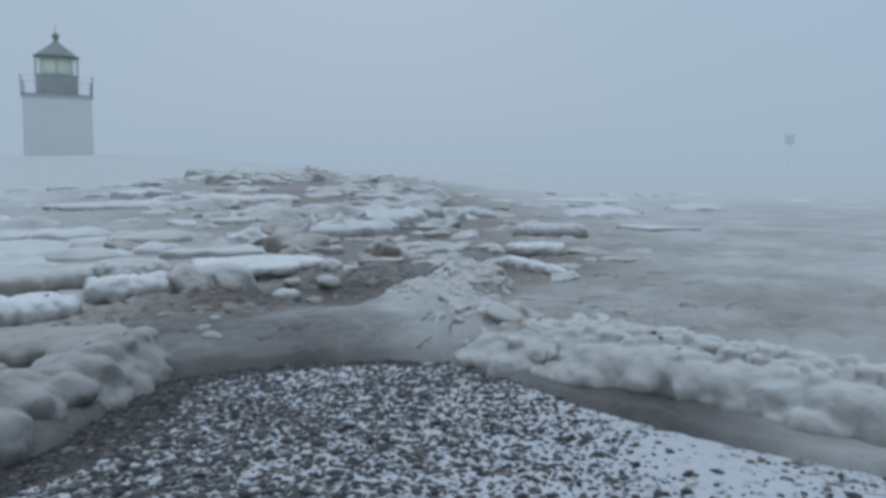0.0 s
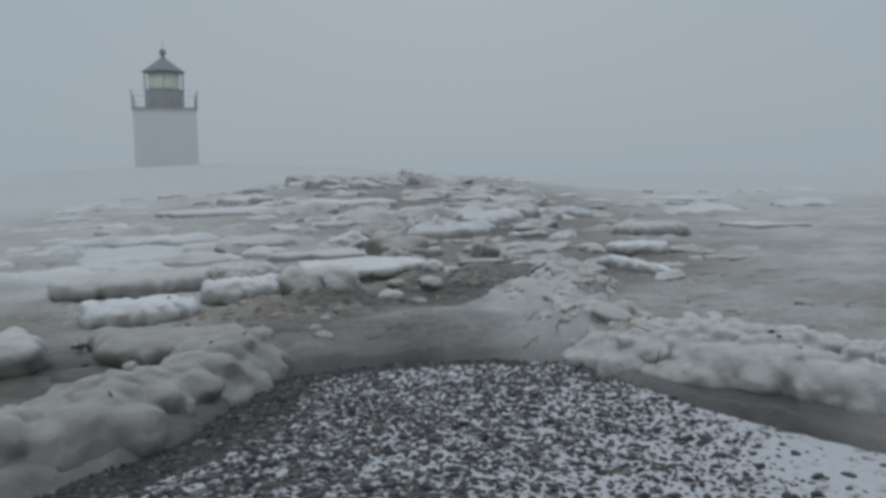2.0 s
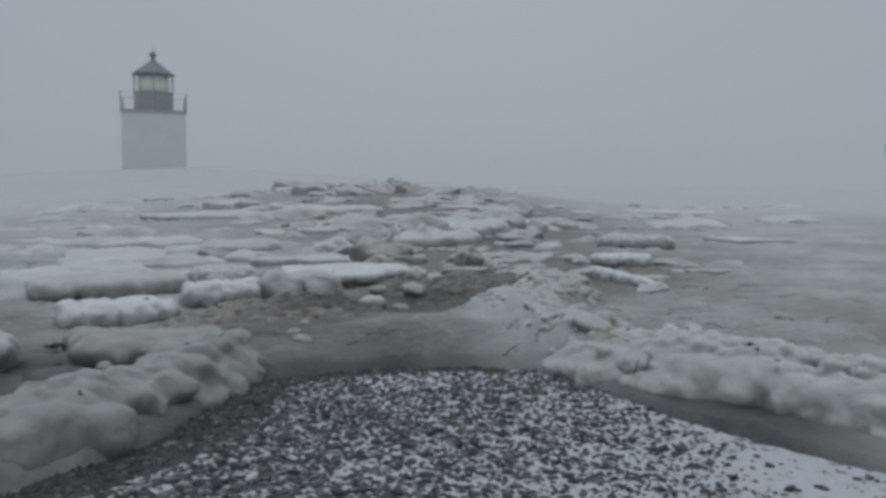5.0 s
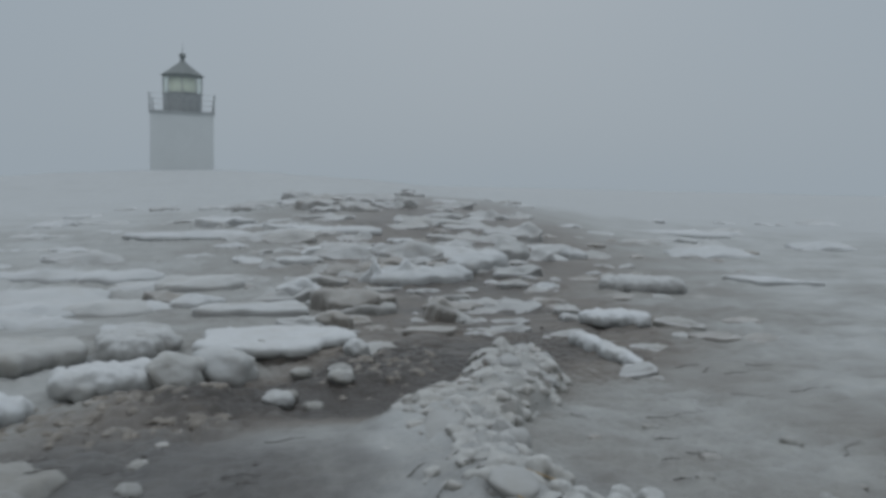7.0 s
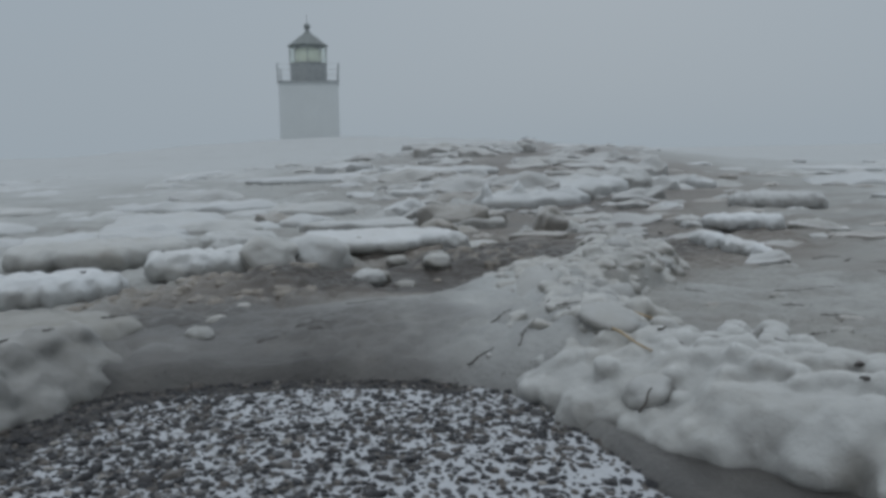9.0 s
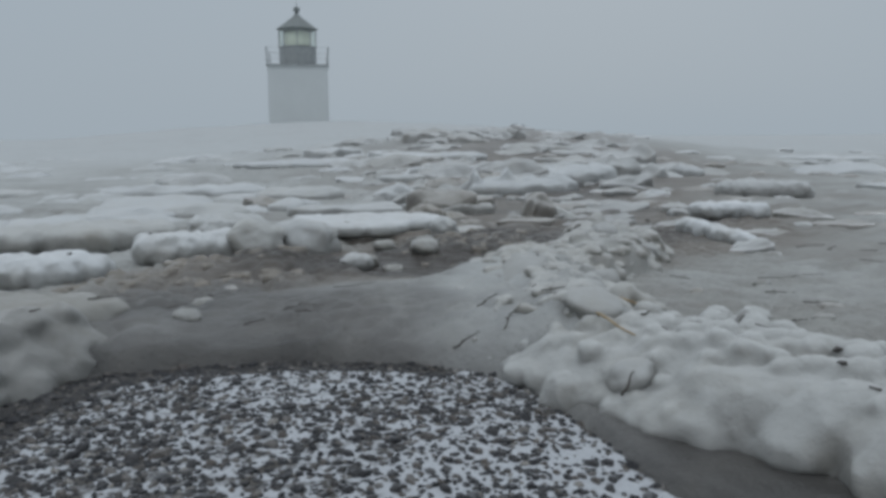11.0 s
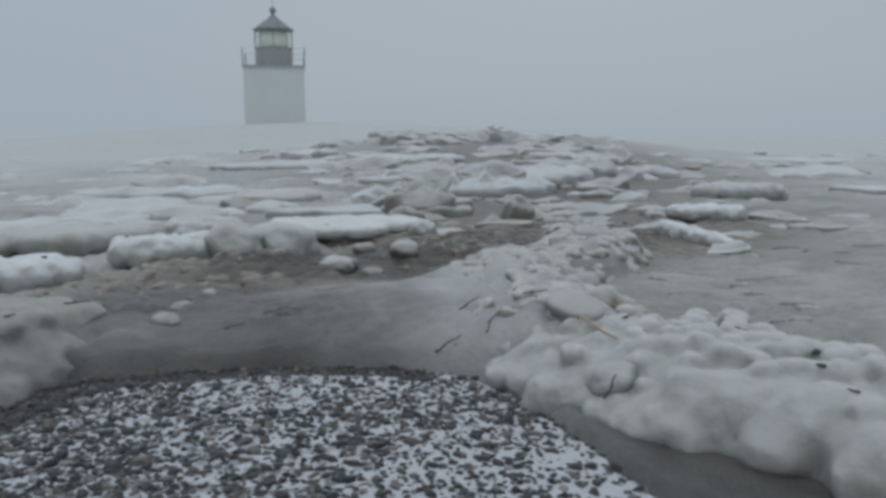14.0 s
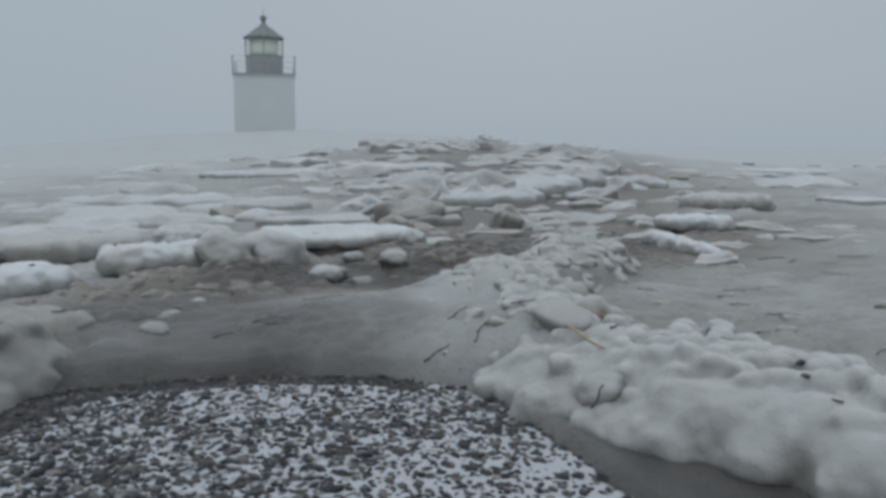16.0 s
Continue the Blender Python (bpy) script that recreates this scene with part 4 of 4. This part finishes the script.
def sprig(name, x, y, length, turn, mat, label, radius=0.003, bend=0.2, branch=0):
    bm = bmesh.new()
    n = 7
    pts = []
    ca, sa = math.cos(radians(turn)), math.sin(radians(turn))
    plan = []
    for k in range(n):
        u = (k / (n - 1) - 0.5) * length
        v = bend * length * math.sin(k * 1.3 + turn) * 0.25
        plan.append((x + ca * u - sa * v, y + sa * u + ca * v))
    under = [top_z(px, py) for px, py in plan]
    # a stiff stalk: lies on the highest points beneath it
    slope = (under[-1] - under[0]) / (n - 1)
    lift = sorted(under[k] - under[0] - slope * k for k in range(n))[-2]
    for k, (px, py) in enumerate(plan):
        pts.append(Vector((px, py, under[0] + slope * k + max(0.0, lift) + radius * 0.7)))
    base = Vector((x, y, top_z(x, y)))
    tube(bm, [p - base for p in pts], [radius * (1 - 0.5 * k / n) for k in range(n)])
    for b in range(branch):
        p = pts[2 + b] - base
        q = p + Vector((ca * 0.25 - sa * 0.3 * (-1) ** b, sa * 0.25 + ca * 0.3 * (-1) ** b, 0.03)) * length * 0.5
        tube(bm, [p, (p + q) / 2 + Vector((0, 0, 0.004)), q], [radius * 0.7, radius * 0.6, radius * 0.35])
    ob = part(name, bm, mat, smooth=True)
    ob.location = base
    return tagged(ob, label, name.replace("_", " "))


sprig("reed_straw", 1.705, 2.25, 0.15, -82, STRAW, "bent yellow reed straw lying on white slush", 0.0032, 0.06)
sprig("reed_straw", 1.815, 2.44, 0.10, -20, STRAW, "short pale reed straw lying on white slush", 0.0032, 0.06)
for tx, ty, tl, tt in ((1.52, 2.612, 0.06, 28), (1.538, 2.441, 0.075, 48), (1.668, 2.556, 0.06, -30), (1.745, 2.93, 0.06, 50), (1.637, 2.669, 0.04, -20), (1.436, 2.438, 0.06, 10), (2.444, 2.868, 0.10, 5), (2.37, 2.715, 0.05, -10), (2.474, 2.717, 0.10, -4), (2.293, 2.546, 0.05, -40), (3.241, 3.782, 0.10, 40), (3.357, 3.723, 0.14, 4), (3.20, 3.88, 0.15, 10), (3.532, 3.777, 0.14, -5), (1.092, 2.685, 0.06, -20), (0.576, 2.844, 0.06, 15)):
    sprig("twig", tx, ty, tl, tt, TWIG, "dark wet twig frozen into the slush", 0.0018, 0.25, 1)
for tx, ty, tl, tt in ((2.29, 3.18, 0.09, -60), (0.556, 3.054, 0.09, -8), (1.098, 2.729, 0.06, -20), (0.965, 2.68, 0.05, 5), (2.62, 3.1, 0.22, 8), (2.95, 2.62, 0.20, 35), (3.05, 3.25, 0.16, 4), (0.75, 2.9, 0.06, -10), (1.05, 2.75, 0.05, -30), (0.60, 2.95, 0.08, 10), (1.22, 3.02, 0.12, -4), (2.45, 2.3, 0.06, 12), (2.35, 2.7, 0.05, -20), (3.4, 3.3, 0.2, 3)):
    sprig("twig", tx, ty, tl, tt, TWIG, "dark wet twig frozen into the slush", 0.0015, 0.25, 0)


for k in range(16):
    if k < 8:
        x, y, nx, ny = along(RIGHT_LINE, rng.random() * 0.8)
        u = rng.gauss(0, 0.07)
    else:
        x, y, nx, ny = along(LEFT_LINE, rng.uniform(0.3, 1))
        u = rng.gauss(0, 0.06)
    sprig("twig", x + nx * u, y + ny * u, rng.uniform(0.012, 0.035), rng.uniform(0, 180), TWIG, "tiny dark twig fragment on the slush", 0.0022, 0.4)


def weed_clump(x, y, size):
    bm = bmesh.new()
    for k in range(9):
        a = rng.uniform(0, 6.28)
        p = Vector((rng.gauss(0, 0.2), rng.gauss(0, 0.2), 0.15)) * size
        q = p + Vector((math.cos(a), math.sin(a), rng.uniform(0.0, 0.5))) * size * 0.6
        tube(bm, [p, (p + q) / 2 + Vector((0, 0, 0.2 * size)), q], [0.16 * size, 0.2 * size, 0.08 * size], 5)
    ob = part("seaweed_clump", bm, WEED, smooth=True)
    ob.location = (x, y, top_z(x, y))
    tagged(ob, "small tangled clump of black seaweed on the slush", "seaweed")


for wx, wy, ws in ((0.02, 2.98, 0.035), (0.06, 2.70, 0.018), (1.990, 1.958, 0.015), (1.925, 1.85, 0.013), (1.976, 2.10, 0.007), (1.957, 2.235, 0.012), (2.10, 1.72, 0.010), (2.159, 2.359, 0.012), (2.55, 3.9, 0.012), (2.9, 4.9, 0.016),
                   (0.82, 3.0, 0.012), (1.12, 2.82, 0.010), (0.5, 3.85, 0.010), (2.2, 3.45, 0.010), (2.33, 3.55, 0.010), (0.3, 3.55, 0.012)):
    weed_clump(wx, wy, ws)
dx, dy = 5.25, 17.6
bm = bmesh.new()
tube(bm, [(-0.13, 0, 0.02), (0.0, 0.02, 0.07), (0.13, 0.0, 0.06), (0.25, -0.02, 0.08)], [0.035, 0.045, 0.035, 0.015], 7)
tube(bm, [(0.03, 0.0, 0.06), (0.10, 0.04, 0.13)], [0.02, 0.008], 6)
drift = part("driftwood", bm, TWIG, smooth=True)
drift.location = (dx, dy, ground_z(dx, dy) - 0.01)
tagged(drift, "dark broken driftwood branch on the ice heap", "driftwood")


# ---- the lighthouse ----
LX, LY, BASE, DECK = 0.0, 53.95, 0.55, 4.94
light = new("lighthouse")
light.location = (LX, LY, BASE)
tagged(light, "small square white lighthouse with a black iron lantern", "lighthouse")
top = DECK - BASE
bm = bmesh.new()
prof = [(1.86, -0.6), (1.86, 0.0), (1.835, top - 0.20)]
lathe(bm, [(r * math.sqrt(2), z) for r, z in prof], 4, math.pi / 4)
part("tower", bm, WHITE_PAINT, light, "white-painted brick tower")
bm = bmesh.new()
lathe(bm, [(1.88 * math.sqrt(2), top - 0.20), (1.89 * math.sqrt(2), top - 0.13)], 4, math.pi / 4)
part("cornice", bm, WHITE_PAINT, light)
bm = bmesh.new()
box(bm, -1.91, 1.91, -1.91, 1.91, top - 0.13, top, 0.015)
deck = part("gallery_deck", bm, BLACK_PAINT, light, "dark iron gallery floor")
OCT, TURN = 0.0, math.cos(math.pi / 8)  # an edge of the lantern faces the shore
bm = bmesh.new()
lathe(bm, [(r * TURN, z) for r, z in [(1.30, top), (1.30, top + 0.07), (1.26, top + 0.09), (1.26, top + 1.14), (1.30, top + 1.16), (1.30, top + 1.24)]], 8, OCT)
drum = part("lantern_base", bm, BLACK_PAINT, light, "dark panelled iron lantern base")
g0, g1 = top + 1.24, top + 2.30
for k in range(8):
    a0, a1 = OCT + k * math.pi / 4, OCT + (k + 1) * math.pi / 4
    p0, p1 = Vector((1.23 * TURN * math.cos(a0), 1.23 * TURN * math.sin(a0), 0)), Vector((1.23 * TURN * math.cos(a1), 1.23 * TURN * math.sin(a1), 0))
    q = [p0 + Vector((0, 0, g0)), p1 + Vector((0, 0, g0)), p1 + Vector((0, 0, g1)), p0 + Vector((0, 0, g1))]
    bm = bmesh.new()
    inner = [bm.verts.new(v * 1.0) for v in q]
    outer = [bm.verts.new(Vector((v.x * 1.008, v.y * 1.008, v.z))) for v in q]
    bm.faces.new(inner)
    bm.faces.new(outer[::-1])
    for i in range(4):
        bm.faces.new((inner[i], inner[(i + 1) % 4], outer[(i + 1) % 4], outer[i]))
    pane = part("pane", bm, GLASS, light, "pale clear lantern glass")
    pane.visible_shadow = False
    bm = bmesh.new()
    tube(bm, [(1.25 * TURN * math.cos(a0), 1.25 * TURN * math.sin(a0), g0), (1.25 * TURN * math.cos(a0), 1.25 * TURN * math.sin(a0), g1)], [0.032, 0.032], 6)
    part("glazing_bar", bm, BLACK_PAINT, light)
bm = bmesh.new()
lathe(bm, [(0.60, g0 - 0.04), (0.84, g0 + 0.06), (0.88, g0 + 0.30), (0.89, g0 + 0.50), (0.88, g0 + 0.72), (0.74, g0 + 0.95)], 24)
part("beacon", bm, BEACON, light, "pale yellowish beacon lens inside the lantern")
bm = bmesh.new()
lathe(bm, [(r * TURN, z) for r, z in [(1.25, g1 - 0.02), (1.40, g1), (1.41, g1 + 0.06), (1.32, g1 + 0.10), (0.98, g1 + 0.33), (0.60, g1 + 0.60), (0.30, g1 + 0.80), (0.17, g1 + 0.92), (0.12, g1 + 1.06)]], 8, OCT)
roof = part("lantern_roof", bm, ROOF_PAINT, light, "dark eight-sided iron roof")
bm = bmesh.new()
zb = g1 + 1.26
lathe(bm, [(0.10, g1 + 1.02)] + [(max(0.03, 0.21 * math.sin(math.pi * k / 10)), zb - 0.2 * math.cos(math.pi * k / 10)) for k in range(1, 10)] + [(0.03, zb + 0.2)], 18)
part("ventilator_ball", bm, ROOF_PAINT, roof, "iron ventilator ball")
bm = bmesh.new()
tube(bm, [(0, 0, zb + 0.18), (0, 0, zb + 0.75)], [0.018, 0.008], 6)
part("lightning_rod", bm, ROOF_PAINT, roof)
rails = new("gallery_railing")
rails.parent = light
for cx, cy in ((-1, -1), (1, -1), (1, 1), (-1, 1)):
    bm = bmesh.new()
    tube(bm, [(cx * 1.84, cy * 1.84, top), (cx * 1.86, cy * 1.86, top + 0.55), (cx * 1.90, cy * 1.90, top + 1.06)], [0.05, 0.042, 0.032], 8)
    part("railing_post", bm, BLACK_PAINT, rails)
for k, (ax, ay, bx, by) in enumerate(((-1, -1, 1, -1), (1, -1, 1, 1), (1, 1, -1, 1), (-1, 1, -1, -1))):
    for zz in (0.36, 0.70, 1.02):
        bm = bmesh.new()
        tube(bm, [(ax * 1.86, ay * 1.86, top + zz), (bx * 1.86, by * 1.86, top + zz)], [0.008, 0.008], 6)
        part("rail", bm, BLACK_PAINT, rails)


# ---- the channel marker far out on the bay ----
marker = new("channel_marker")
MX, MY = 41.2, 36.4
marker.location = (MX, MY, ground_z(MX, MY) - 0.2)
tagged(marker, "channel marker post with a green board, both in haze-paled colours", "channel marker")
bm = bmesh.new()
tube(bm, [(0, 0, 0), (0, 0, 1.4), (0, 0, 3.3)], [0.06, 0.055, 0.05], 10)
part("post", bm, POST, marker)
bm = bmesh.new()
box(bm, -0.28, 0.28, -0.16, -0.10, 2.75, 3.35, 0.02)
ob = part("board", bm, GREEN, marker, "haze-paled green board")
ob.rotation_euler = (0, 0, radians(-45))


# ---- pebbles on the beach ----
def pebble_mesh(seed):
    bm = bmesh.new()
    bmesh.ops.create_icosphere(bm, subdivisions=2 if seed < 3 else 1, radius=0.5)
    off = Vector((seed * 5.1, seed * 2.3, 0))
    for v in bm.verts:
        v.co *= 1 + 0.55 * noise.noise(v.co * 2.2 + off)
        v.co = Vector((v.co.x * 1.1, v.co.y * 0.85, v.co.z * 0.60))
    me = bpy.data.meshes.new("pebble")
    bm.to_mesh(me)
    bm.free()
    me.shade_smooth()
    me.materials.append(PEBBLE)
    return me


STONES = [pebble_mesh(k) for k in range(3, 11)]
SHAPES = []
for me in STONES:
    co = np.empty(len(me.vertices) * 3)
    me.vertices.foreach_get("co", co)
    SHAPES.append((co.reshape(-1, 3), np.array([list(p.vertices) for p in me.polygons])))
rnd = np.random.RandomState(8)
N = 98000
px, py = rnd.uniform(-1.5, 2.4, N), rnd.uniform(0.2, 2.65, N)
dist = inside(px, py, BEACH_EDGE)
# snow lies thicker to the right and in drifts
bare = 0.80 - 0.42 * smooth01(0.95, 1.7, px) * smooth01(2.35, 1.7, py + 0.2 * px - 0.2) + 0.9 * (fbm(px * 3, py * 3, 51) - 0.5) + 1.2 * wet_band(px, py, dist) + 0.25 * smooth01(1.0, 0.4, px) - 0.22 * smooth01(1.36, 1.55, px)
keep = (dist > -0.10) & (rnd.rand(N) < np.clip(bare, 0.10 - 0.06 * smooth01(1.4, 1.5, px), 1) * smooth01(0.2, 1.0, py) * smooth01(-1.5, -0.7, px))
px, py, dist = px[keep], py[keep], dist[keep]
size = np.clip(rnd.lognormal(math.log(0.0098), 0.42, len(px)), 0.005, 0.032)
pz = beach_height(px, py) + size * rnd.uniform(-0.12, 0.10, len(px))
own = (np.abs(px - 1.05) < 0.36) & (np.abs(py - 1.95) < 0.30) & (size > 0.014)
singles = np.nonzero(own)[0][:290]
loose = np.setdiff1d(np.arange(len(px)), singles)
damp = wet_band(px, py, dist) > 0.5
pz[damp] -= 0.04 * size[damp]


def strewn_stones(name, chosen, mat, label):
    vs, fs, base = [], [], 0
    for i in chosen:
        co, fa = SHAPES[i % len(SHAPES)]
        a, tilt = rnd.uniform(0, 6.283), rnd.normal(0, 0.3)
        ca, sa, ct, st = math.cos(a), math.sin(a), math.cos(tilt), math.sin(tilt)
        R = np.array([[ca, -sa, 0], [sa, ca, 0], [0, 0, 1]]) @ np.array([[1, 0, 0], [0, ct, -st], [0, st, ct]])
        vs.append(co @ R.T * size[i] + (px[i], py[i], pz[i]))
        fs.append(fa + base)
        base += len(co)
    V, F = np.concatenate(vs), np.concatenate(fs)
    me = bpy.data.meshes.new(name)
    me.vertices.add(len(V))
    me.vertices.foreach_set("co", V.ravel())
    me.loops.add(F.size)
    me.loops.foreach_set("vertex_index", F.ravel())
    me.polygons.add(len(F))
    me.polygons.foreach_set("loop_start", np.arange(0, F.size, 3))
    me.update(calc_edges=True)
    me.shade_flat()
    me.materials.append(mat)
    ob = new(name, me)
    ob.parent = beach
    tagged(ob, label, kind="stuff")


strewn_stones("gravel", loose[~damp[loose]], PEBBLE, "dark wet gravel poking through snow")
strewn_stones("wet_gravel", loose[damp[loose]], WET_PEBBLE, "black wet gravel along the foot of the ice")
for i in singles:
    ob = new("pebble", STONES[i % len(STONES)])
    ob.parent = beach
    ob.matrix_local = pose(px[i], py[i], pz[i], rnd.normal(0, 17), rnd.normal(0, 12), rnd.uniform(0, 360)) @ Matrix.Scale(size[i], 4)
